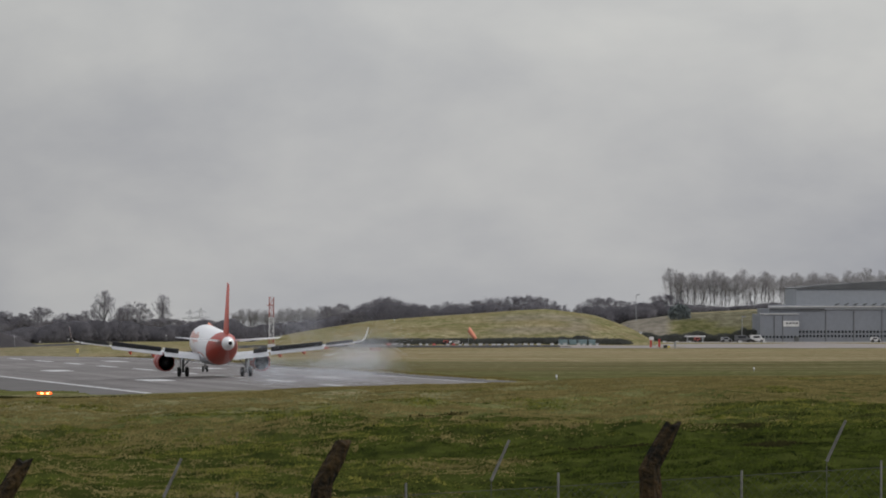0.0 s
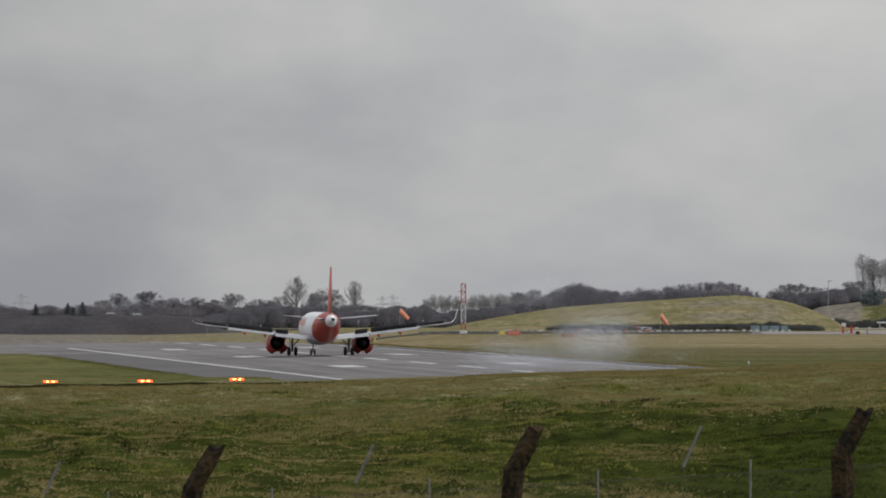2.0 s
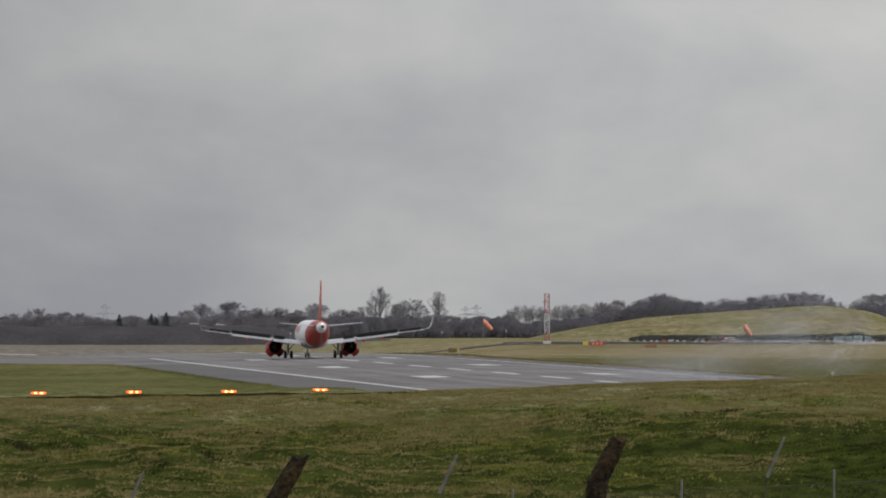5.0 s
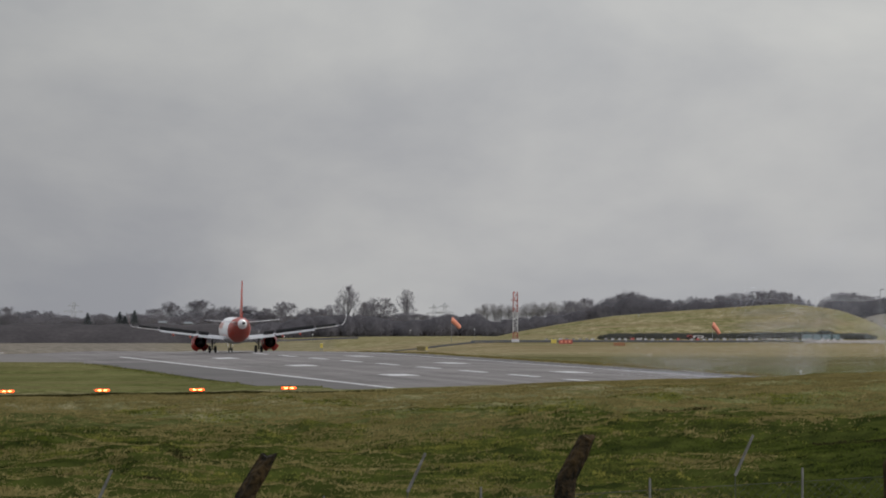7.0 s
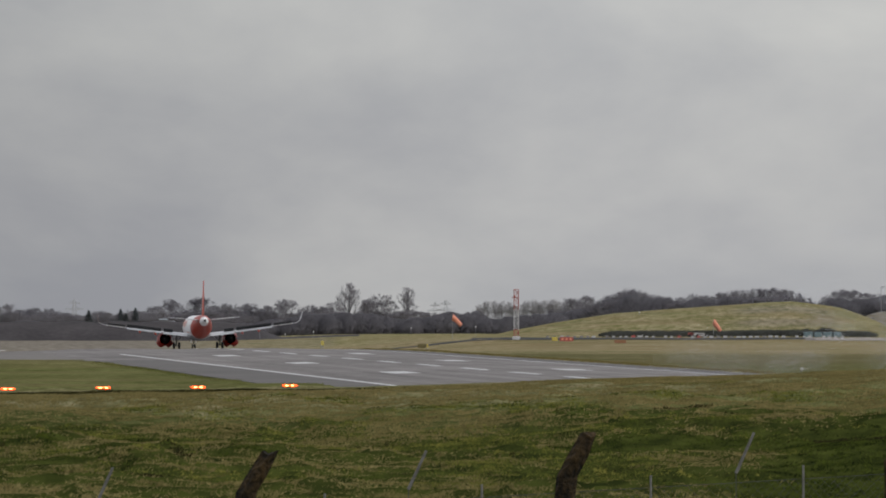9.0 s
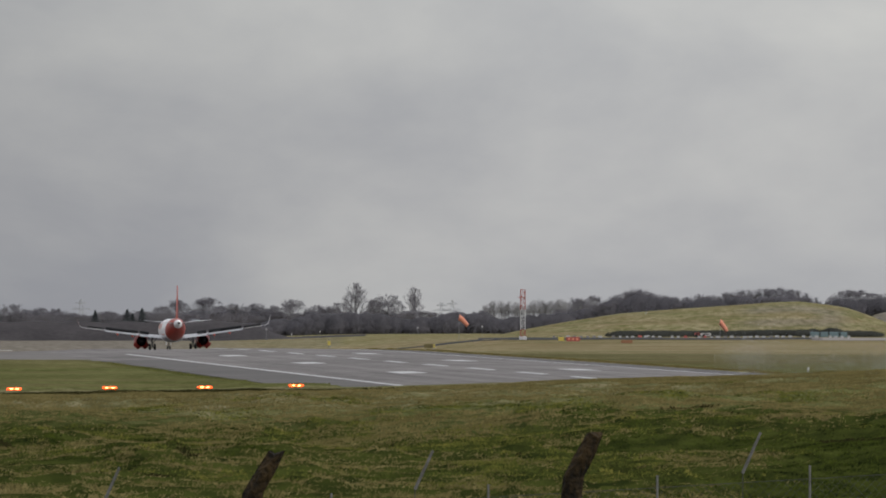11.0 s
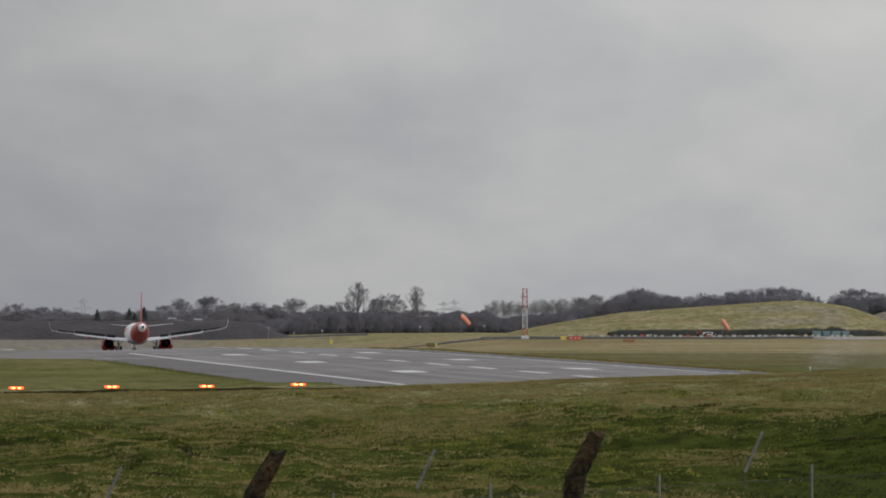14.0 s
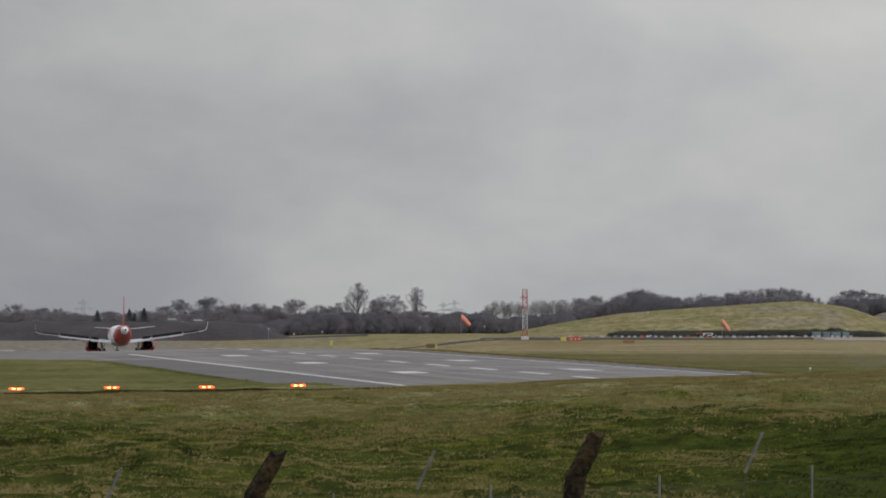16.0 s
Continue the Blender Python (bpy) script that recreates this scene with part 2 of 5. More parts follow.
PAPI_GLOW = glow("red_guidance_lamp", (1.0, 0.075, 0.012), 4.0)
BODY_ORANGE = mat("orange_housing_paint", (0.60, 0.22, 0.05), (0.45, 0.16, 0.04), 3.0, 0.6)


# ---- mesh helpers ----
def part(name, bm, material, parent=None, label="", smooth=False):
    me = bpy.data.meshes.new(name)
    bmesh.ops.recalc_face_normals(bm, faces=bm.faces)
    bm.to_mesh(me)
    bm.free()
    if smooth:
        for p in me.polygons:
            p.use_smooth = True
    me.materials.append(material)
    ob = new(name, me)
    ob.parent = parent
    if label:
        tagged(ob, label)
    return ob


def raw(name, verts, faces, material, parent=None, smooth=False):
    me = bpy.data.meshes.new(name)
    me.from_pydata(verts, [], faces)
    me.update()
    if smooth:
        for p in me.polygons:
            p.use_smooth = True
    me.materials.append(material)
    ob = new(name, me)
    ob.parent = parent
    return ob


def same(name, mesh, parent, m):
    ob = new(name, mesh)
    ob.parent = parent
    ob.matrix_basis = m
    return ob


def thing(name, m, label, category, group=""):
    ob = new(name)
    ob.matrix_basis = m
    return tagged(ob, label, category, group)


def box(bm, x0, x1, y0, y1, z0, z1, bevel=0.0):
    r = bmesh.ops.create_cube(bm, size=1.0, matrix=Matrix.Translation(((x0 + x1) / 2, (y0 + y1) / 2, (z0 + z1) / 2)) @ Matrix.Diagonal((x1 - x0, y1 - y0, z1 - z0, 1)))
    if bevel:
        es = list({e for v in r["verts"] for e in v.link_edges})
        bmesh.ops.bevel(bm, geom=es, offset=bevel, segments=1, affect="EDGES")
    return bm


def rod(bm, a, b, r0, r1=None, n=8):
    a, b = Vector(a), Vector(b)
    q = (b - a).to_track_quat("Z", "Y").to_matrix().to_4x4()
    bmesh.ops.create_cone(bm, cap_ends=True, segments=n, radius1=r0, radius2=r0 if r1 is None else r1, depth=(b - a).length,
                          matrix=Matrix.Translation((a + b) / 2) @ q)
    return bm


def loft(bm, rings, cap=True):
    """Rings of equal point count, joined one to the next."""
    vs = [[bm.verts.new(p) for p in r] for r in rings]
    k = len(rings[0])
    for a, b in zip(vs, vs[1:]):
        for i in range(k):
            bm.faces.new((a[i], a[(i + 1) % k], b[(i + 1) % k], b[i]))
    if cap:
        bm.faces.new(vs[0][::-1])
        bm.faces.new(vs[-1])
    return bm


def across(bearing, d):
    """Metres to the right of the north line at a bearing (784 is straight ahead) and distance."""
    return (bearing - 784.0) / 15800.0 * d


def level(elevation, d):
    """Height at an elevation mark (527 is the eye's own level) and distance."""
    return EYE[2] - (elevation - 527.0) / 15800.0 * d
# ---- ground ----
RU, RP = (-0.08932, 0.99600), (0.99600, 0.08932)      # along and across the runway
LAT = 99.9                                           # its centreline, right of the eye
CROSS = ([-34, -22.5, -10, 0, 10, 22.5, 30], [-0.48, -0.36, -0.10, 0.20, 0.22, 0.03, -0.08])   # cross-fall of its surface


def crossfall(lat):
    return np.interp(lat - LAT, *CROSS)


def on_runway(d, lat):
    return RU[0] * d + RP[0] * lat, RU[1] * d + RP[1] * lat


def lattice(x, y, seed):
    """Smooth value noise, 0 to 1, on arrays."""
    xi, yi = np.floor(x).astype(np.int64), np.floor(y).astype(np.int64)
    fx, fy = x - xi, y - yi
    fx, fy = fx * fx * (3 - 2 * fx), fy * fy * (3 - 2 * fy)

    def h(a, b):
        v = np.sin(a * 127.1 + b * 311.7 + seed * 74.7) * 43758.5453
        return v - np.floor(v)
    return (h(xi, yi) * (1 - fx) + h(xi + 1, yi) * fx) * (1 - fy) + (h(xi, yi + 1) * (1 - fx) + h(xi + 1, yi + 1) * fx) * fy


def sstep(x, a, b):
    k = np.clip((x - a) / (b - a), 0, 1)
    return k * k * (3 - 2 * k)


RUN_D = np.arange(0.0, 6000.0, 5.0)
RUN_Z = np.convolve(np.pad(np.interp(RUN_D, [1465, 1560, 1700, 1780, 1850, 1910, 1980, 2030, 2070, 2200], [0, -0.28, -1.48, -2.40, -2.98, -3.1, -2.5, -1.8, -1.3, -0.9]), 5, mode="edge"), np.ones(11) / 11, "valid")


def runway_z(d):
    """The runway is level, sags past its crest and rises again at the far end."""
    return np.interp(d, RUN_D, RUN_Z)


def mound_top(b):
    """Crest line of the grass mound, as height."""
    e = np.interp(b, [-3000, 780, 870, 930, 1000, 1100, 1200, 1290, 1370, 1417, 1467, 1500, 1530, 1567, 1610, 6000],
                  [606, 606, 597, 583, 570, 554, 546, 540, 534, 532, 538, 543, 553, 567, 592, 592])
    return EYE[2] - (e - 527) * 2050 / 15800


def bank_top(b):
    e = np.interp(b, [-3000, 1500, 1530, 1562, 1596, 1664, 1792, 1900, 2100, 4000], [600, 600, 566, 552, 549, 539, 532, 530, 529, 529])
    return EYE[2] - (e - 527) * 2260 / 15800


def ground_z(x, y):
    x, y = np.asarray(x, float), np.asarray(y, float)
    d, lat = RU[0] * x + RU[1] * y, RP[0] * x + RP[1] * y
    b = 784 + 15800 * x / np.maximum(y, 80)
    near = np.interp(y, [-400, -30, 20, 62, 95, 200, 330, 420, 600], [5.5, 6.7, 6.7, 5.7, 5.1, 2.9, 0.62, 0.05, 0.0])
    crest = np.interp(b, [-2500, 0, 400, 570, 700, 1000, 1300, 1568, 2100, 4000], [-0.6, -0.52, -0.36, -0.22, 0.05, 0.68, 1.24, 1.62, 1.85, 2.0])
    z = near + crest * sstep(y, 400, 835) * (1 - sstep(y, 842, 880))
    bumps = sstep(y, 90, 300) * (1 - sstep(y, 860, 900))
    z = z + bumps * (1 - 0.75 * sstep(y, 740, 835)) * (1.15 * (lattice(x / 14, y / 42, 1) - 0.5) + 0.55 * (lattice(x / 4.5, y / 12, 2) - 0.5) + 0.26 * (lattice(x / 1.6, y / 4, 3) - 0.5))
    ridge = 1 - np.abs(2 * lattice(x / 2.6 + 1.5 * lattice(x / 9, y / 15, 42), y / 6.5, 41) - 1)
    z = z + sstep(y, 240, 330) * (1 - sstep(y, 560, 720)) * 0.42 * ridge ** 3 * sstep(lattice(x / 11, y / 24, 43), 0.30, 0.62)
    far = sstep(y, 880, 960)
    side = 1 - sstep(lat, 128, 185)
    z = z + far * side * runway_z(d) - 0.2 * sstep(y, 868, 930)
    z = z + far * np.interp(lat - LAT, [-34, 0], [-0.48, 0.0]) * (1 - sstep(y, 1900, 1960))
    z = z + far * 0.12 * (lattice(x / 9, y / 30, 4) - 0.5)
    up = sstep(y, 1955, 2050) * (1 - sstep(y, 2090, 2180))
    z = np.where(y > 1950, np.maximum(z, z * (1 - up) + mound_top(b) * up), z)
    up2 = sstep(y, 2170, 2260)
    z = np.where(y > 2160, np.maximum(z, z * (1 - up2) + bank_top(b) * up2 * (1 - 0.5 * sstep(y, 2300, 2600))), z)
    return z - 12 * sstep(y, 2420, 2900)


def paved(x, y):
    """1 inside any pavement, for the ground to sink beneath it."""
    d, lat = RU[0] * x + RU[1] * y, RP[0] * x + RP[1] * y
    p = (lat > LAT - 32.5) & (lat < LAT + 28.5) & (d > 852) & (d < 1955)
    q = (lat < LAT - 20) & (lat > -150) & (d > 1325 + 0.42 * np.clip(60 - lat, 0, 400)) & (d < 1950)
    return p | q


def place(x, y):
    return float(ground_z(x, y))


def make_ground():
    us = np.concatenate([-np.geomspace(1.6, 0.075, 14), np.arange(-0.0700, 0.0901, 0.0011), np.geomspace(0.096, 1.6, 14)])
    ys = np.concatenate([[-3000, -1200, -400, -120, -30, 20, 45], np.arange(60, 320, 12), np.arange(320, 885, 1.6), np.arange(886, 1000, 6),
                         np.arange(1000, 1940, 12), np.arange(1940, 2300, 6), np.geomspace(2310, 4900, 26)])
    U, Y = np.meshgrid(us, ys)
    X = U * np.maximum(np.abs(Y), 80)
    Z = ground_z(X, Y) - 0.35 * paved(X, Y)
    k, r = len(us), len(ys)
    idx = np.arange(k * r).reshape(r, k)
    faces = np.stack([idx[:-1, :-1], idx[:-1, 1:], idx[1:, 1:], idx[1:, :-1]], -1).reshape(-1, 4)
    me = bpy.data.meshes.new("ground")
    me.from_pydata(np.stack([X, Y, Z], -1).reshape(-1, 3).tolist(), [], faces.tolist())
    me.update()
    B = 784 + 15800 * X / np.maximum(Y, 80)
    D, L = RU[0] * X + RU[1] * Y, RP[0] * X + RP[1] * Y
    dry = np.interp(Y, [300, 380, 430, 560, 640, 780, 850, 870, 1150, 1250, 1900, 2000], [0.10, 0.0, -0.25, -0.2, 0.15, 0.62, 0.55, 0.1, 0.35, 0.85, 0.85, 0.50])
    dry = dry + np.where((L < LAT) & (Y > 862) & (Y < 1500), -0.68, 0.0)
    dry = dry - 0.3 * sstep(B, 900, 1600) * (Y < 800)
    dirt = 0.35 * sstep(Y, 2180, 2230) * ((B > 1560) & (B < 1900)) * (lattice(X / 14, Y / 20, 7) > 0.42)
    dirt = np.maximum(dirt, 0.8 * ((B > 1545) & (B < 1625) & (Y > 2100) & (Y < 2300)))
    dirt = np.maximum(dirt, 0.42 * sstep(B, 1290, 1350) * (1 - sstep(B, 1470, 1520)) * sstep(Y, 1985, 1998) * (1 - sstep(Y, 2024, 2036)) * sstep(lattice(X / 9, Y / 15, 8), 0.2, 0.6))
    dirt = np.maximum(dirt, 0.85 * sstep(Y, 1930, 1960) * (1 - 0.75 * sstep(B, 240, 480)) * (B < 600) * (Y < 2092))
    lush = 1 - sstep(Y + 120 * (lattice(X / 12, Y / 40, 21) - 0.5), 560, 720)
    lush = np.maximum(lush, 0.85 * sstep(B, 1560, 1750) * (Y < 865))
    lush = np.maximum(lush, 0.36 * (Y < 865))
    mown = sstep(Y, 885, 960) * (1 - sstep(Y, 1900, 1950)) * sstep(L, 126, 134)
    mown = np.maximum(mown, 0.45 * (L < 68) * (Y > 866) * (Y < 1500))
    mown = np.maximum(mown, 0.5 * sstep(Y, 1950, 2000) * (1 - sstep(Y, 2150, 2200)))
    lush = np.maximum(lush, 0.52 * sstep(Y, 1000, 1040) * (1 - sstep(Y + 50 * (lattice(X / 30, Y / 60, 33) - 0.5), 1385, 1425)) * sstep(L, 128, 134))
    lush = np.maximum(lush, (0.20 + 0.35 * lattice(X / 10, Y / 45, 71)) * (L < 68) * (Y > 864) * (Y < 1500))
    lush = np.maximum(lush, 0.62 * sstep(B, 1625, 1660) * sstep(Y, 2160, 2170) * (1 - sstep(Y, 2244, 2252)))
    for name, v in (("dry", dry), ("dirt", dirt), ("lush", lush), ("mown", mown)):
        at = me.attributes.new(name, "FLOAT", "POINT")
        at.data.foreach_set("value", v.astype(np.float32).ravel())
    for p in me.polygons:
        p.use_smooth = True
    me.materials.append(TURF)
    tagged(new("ground", me), "rough winter grass airfield, green with straw-coloured patches", "ground", kind="structure")


def leafy(name, tris, normals, material):
    """A mesh of loose leaf triangles, wound to one side and shaded softly by the normals given for each."""
    a, b, c = tris[:, 0], tris[:, 1], tris[:, 2]
    back = np.cross(b - a, c - a)[:, 1] > 0
    tris[back, 1], tris[back, 2] = tris[back, 2], tris[back, 1].copy()
    me = bpy.data.meshes.new(name)
    me.from_pydata(tris.reshape(-1, 3).tolist(), [], np.arange(len(tris) * 3).reshape(-1, 3).tolist())
    me.update()
    me.polygons.foreach_set("use_smooth", np.ones(len(tris), bool))
    normals = normals / np.linalg.norm(normals, axis=1, keepdims=True)
    me.normals_split_custom_set_from_vertices(np.repeat(normals, 3, axis=0).tolist())
    me.materials.append(material)
    return me


def blades(name, material, count, y0, y1, straw, seed, label, hmul=1.0, rank=False):
    """Tussocks of grass, each a few leaning blades."""
    rg = np.random.RandomState(seed)
    y = np.sqrt(rg.uniform(y0 ** 2, y1 ** 2, count))
    x = rg.uniform(-0.062, 0.082, count) * y
    clump = lattice(x / 2.2, y / 6, 11) * 0.6 + lattice(x / 7, y / 22, 12) * 0.6
    dryness = np.interp(y, [330, 420, 560, 650, 760, 860], [0.46, 0.36, 0.34, 0.58, 1.05, 1.15]) + 1.3 * (lattice(x / 8, y / 34, 13) - 0.5) + 0.5 * (lattice(x / 2.5, y / 9, 14) - 0.5) - 0.2 * sstep(x / y, 0.0, 0.05) * (y < 700) + 0.10 + 0.22 * (1 - sstep(x / y, -0.045, -0.005)) * (y < 600)
    keep = (clump > rg.uniform(0.15, 0.85, count)) & ((dryness > rg.uniform(0.36, 0.66, count)) == straw)
    # dark grass to the lower right, lens falloff painted in with it
    dim = sstep(x / y + 0.012 * (lattice(x / 6, y / 25, 15) - 0.5), 0.014, 0.052) * (1 - sstep(y, 470, 640)) * 0.85
    # winding dark streaks of blades in place of shade in the hollows
    thread = np.abs(2 * lattice(x / 5.0 + 1.2 * lattice(x / 8, y / 16, 52), y / 8, 51) - 1)
    streak = (1 - sstep(thread, 0.08, 0.22)) * sstep(lattice(x / 13, y / 36, 53), 0.42, 0.62) * (1 - sstep(y, 600, 700))
    dim = np.maximum(dim, 0.92 * streak)
    edge = rg.uniform(0.32, 0.68, count)
    keep = (clump > rg.uniform(0.05, 0.7, count)) & (dim > edge) if rank else keep & (dim < edge)
    x, y, clump = x[keep], y[keep], clump[keep]
    n = len(x)
    z = ground_z(x, y)
    verts, k = [], 5
    for j in range(k):
        ang = rg.uniform(0, 6.283, n)
        h = rg.uniform(0.05, 0.16, n) * (0.5 + clump) * hmul * np.interp(y, [270, 560], [0.5, 1.0])
        w = rg.uniform(0.028, 0.075, n) * np.interp(y, [270, 450, 850], [0.55, 0.85, 1.4])
        ox, oy = rg.uniform(-0.25, 0.25, n), rg.uniform(-0.4, 0.4, n)
        lx, ly = rg.uniform(-0.16, 0.22, n), rg.uniform(-0.1, 0.1, n)
        c, s = np.cos(ang) * w, np.sin(ang) * w
        bx, by = x + ox, y + oy
        verts.append(np.stack([np.stack([bx - c, by - s, z - 0.06], -1), np.stack([bx + c, by + s, z - 0.06], -1), np.stack([bx + lx, by + ly, z + h], -1)], 1))
    up = np.stack([-(ground_z(x + .4, y) - ground_z(x - .4, y)) / .8, -(ground_z(x, y + .8) - ground_z(x, y - .8)) / 1.6 - 0.35, np.ones(n)], -1)
    up = np.concatenate([up + rg.normal(0, 0.22, (n, 3)) for _ in range(k)])
    me = leafy(name, np.concatenate(verts), up, material)
    tagged(new(name, me), label, "grass", kind="stuff")


def fringe(name, material, count, points, seed, label, tall=0.3, spread=0.8):
    """Longer grass along a line."""
    rg = np.random.RandomState(seed)
    p = np.array(points)
    t = rg.uniform(0, len(p) - 1, count)
    i = np.minimum(t.astype(int), len(p) - 2)
    f = (t - i)[:, None]
    xy = p[i] * (1 - f) + p[i + 1] * f + rg.normal(0, spread, (count, 2))
    z = ground_z(xy[:, 0], xy[:, 1])
    h = rg.uniform(0.3, 1.0, count) * tall * (0.4 + lattice(xy[:, 0] / 3, xy[:, 1] / 6, 31))
    w = rg.uniform(0.05, 0.14, count)
    a = np.stack([xy[:, 0] - w, xy[:, 1], z - 0.1], -1)
    b = np.stack([xy[:, 0] + w, xy[:, 1] + rg.normal(0, .05, count), z - 0.1], -1)
    c = np.stack([xy[:, 0] + rg.normal(0.03, .12, count), xy[:, 1], z + h], -1)
    v = np.stack([a, b, c], 1).reshape(-1, 3)
    me = bpy.data.meshes.new(name)
    me.from_pydata(v.tolist(), [], np.arange(len(v)).reshape(-1, 3).tolist())
    me.update()
    me.materials.append(material)
    tagged(new(name, me), label, "grass", kind="stuff")


def sheet(name, outline, material, lift, label, parent=None):
    """A paved sheet over runway coordinates: rows of (d, lat left, lat right), with a skirt for its edge."""
    bm = bmesh.new()
    rows = []
    for d, a, b in outline:
        k = 18
        r = []
        for i in range(k + 1):
            lat = a + (b - a) * i / k
            x, y = on_runway(d, lat)
            r.append((x, y, float(runway_z(d)) + lift + float(crossfall(lat))))
        rows.append([bm.verts.new(p) for p in r])
    for a, b in zip(rows, rows[1:]):
        for i in range(len(a) - 1):
            bm.faces.new((a[i], a[i + 1], b[i + 1], b[i]))
    edge = [e for e in bm.edges if e.is_boundary]
    ex = bmesh.ops.extrude_edge_only(bm, edges=edge)["geom"]
    for v in ex:
        if isinstance(v, bmesh.types.BMVert):
            v.co.z -= 0.5
    return part(name, bm, material, parent)


def spaced(a, b, step):
    k = max(1, int((b - a) / step))
    return [a + (b - a) * i / k for i in range(k + 1)]


def crown_z(d, lat):
    return float(runway_z(d)) - 0.20 + float(crossfall(lat))


def painted(name, parent, d0, d1, lat0, lat1):
    """One painted runway mark, a thin slab on the asphalt."""
    ds, ls = spaced(d0, d1, 20), [lat0, lat1] if lat0 * 0 + abs(lat1 - lat0) < 4 else spaced(lat0, lat1, 3)
    bm = bmesh.new()
    top = [[bm.verts.new((*on_runway(d, l), crown_z(d, l) + 0.03)) for l in ls] for d in ds]
    for a, b in zip(top, top[1:]):
        for i in range(len(ls) - 1):
            bm.faces.new((a[i], a[i + 1], b[i + 1], b[i]))
    ex = bmesh.ops.extrude_edge_only(bm, edges=[e for e in bm.edges if e.is_boundary])["geom"]
    for v in ex:
        if isinstance(v, bmesh.types.BMVert):
            v.co.z -= 0.06
    return part(name, bm, LINE, parent)


def make_runway():
    run = sheet("runway", [(d, LAT - 33.2, LAT + 29.4) for d in spaced(850, 1962, 17)], ASPHALT, -0.20, "")
    tagged(run, "damp grey asphalt runway with worn white markings", "runway", kind="structure")
    for s in (-1, 1):
        edge = (LAT - 33.4, LAT - 23.2) if s < 0 else (LAT + 23.0, LAT + 29.6)
        sheet("shoulder", [(d, *edge) for d in spaced(850, 1300 if s < 0 else 1960, 17)], SHOULDER, -0.175, "", parent=run)
    unit = 60.6
    for i in range(-2, 13):
        d = 1000 + unit * i
        painted("centreline_stripe", run, d - 15, d + 15, LAT - 0.45, LAT + 0.45)
    for d in (1046, 1200, 1354):
        for s in (-1, 1):
            painted("touchdown_block", run, d - 11.3, d + 11.3, LAT + s * 10.2 - 1.5, LAT + s * 10.2 + 1.5)
    for s in (-1, 1):
        for d in spaced(856, 1430 if s < 0 else 1836, 71)[:-1]:
            painted("edge_line", run, d, d + 71.9, LAT + s * 22.1 - 0.36, LAT + s * 22.1 + 0.36)
    rows = []
    for d in spaced(1288, 1960, 8):
        left = 66.8 - 226 * min(1.0, (max(0.0, d - 1290) / 190)) ** 2.0
        rows.append((d, max(-159, left), 72.5))
    bm = bmesh.new()
    prev = None
    for i in range(13):
        b, d = 25 - 200 * i / 12, 1476 + 70 * (i / 12) ** 0.7
        ring = [bm.verts.new((across(b, y), y, float(runway_z(d)) - 0.15)) for y in (d - 5, d + 5)]
        if prev:
            bm.faces.new((prev[0], ring[0], ring[1], prev[1]))
        prev = ring
    lead = part("lead_line", bm, LINE)
    taxi = sheet("taxiway_exit", rows, OLD_ASPHALT, -0.215, "")
    lead.parent = taxi
    tagged(taxi, "worn grey asphalt taxiway curving off the runway", "taxiway", kind="structure")


def strip(name, b0, b1, d_of, width, material, label, lift=0.06, step=30):
    """A far paved strip laid on the ground between two bearings."""
    bm = bmesh.new()
    prev = None
    for b in spaced(b0, b1, step):
        ring = []
        d = d_of(b)
        for y in (d, d + width * 0.5, d + width):
            x = across(b, y)
            ring.append(bm.verts.new((x, y, place(x, y) + lift)))
        if prev:
            for i in range(2):
                bm.faces.new((prev[i], ring[i], ring[i + 1], prev[i + 1]))
        prev = ring
    ex = bmesh.ops.extrude_edge_only(bm, edges=[e for e in bm.edges if e.is_boundary])["geom"]
    for v in ex:
        if isinstance(v, bmesh.types.BMVert):
            v.co.z -= 0.4
    tagged(part(name, bm, material), label, "taxiway", kind="structure")


make_ground()
make_runway()
strip("taxiway_far", 850, 1460, lambda b: 1865.0, 85, DARK_ASPHALT, "dark asphalt taxiway in front of a grass mound")
strip("taxiway_link", 545, 852, lambda b: 1690.0 + 175 * (b - 545) / 307, 26, DARK_ASPHALT, "narrow dark asphalt taxiway link across the grass", step=15)
strip("apron", 1440, 1610, lambda b: 1830.0, 115, PALE_CONCRETE, "pale concrete apron beside the mound")
strip("apron_hangar", 1610, 2300, lambda b: 1830.0, 276, PALE_CONCRETE, "pale concrete apron before the hangar")
# ---- the aircraft ----
def circle(y, zc, rw, rh, n=28):
    return [(rw * math.cos(2 * math.pi * i / n), y, zc + rh * math.sin(2 * math.pi * i / n)) for i in range(n)]


def foil(x, yle, chord, z, th, n=7):
    """A wing section at span x: leading edge yle, running aft."""
    up, lo = [], []
    for i in range(n + 1):
        k = (1 - math.cos(math.pi * i / n)) / 2
        t = th * 2.6 * (0.2969 * math.sqrt(k) - 0.126 * k - 0.3516 * k * k + 0.2843 * k ** 3 - 0.1015 * k ** 4) * 1.9
        up.append((x, yle - chord * k, z + t * 0.6))
        lo.append((x, yle - chord * k, z - t * 0.4))
    return up + lo[-2:0:-1]


WING = [(0.0, 5.2, 7.2, 2.42, 0.85), (1.9, 4.3, 6.3, 2.52, 0.80), (6.4, 2.0, 4.0, 3.02, 0.48), (12.0, -0.85, 2.75, 3.72, 0.30), (16.6, -3.2, 1.6, 4.30, 0.17)]


def wing_at(x):
    xs = [w[0] for w in WING]
    return [float(np.interp(x, xs, [w[i] for w in WING])) for i in range(1, 5)]


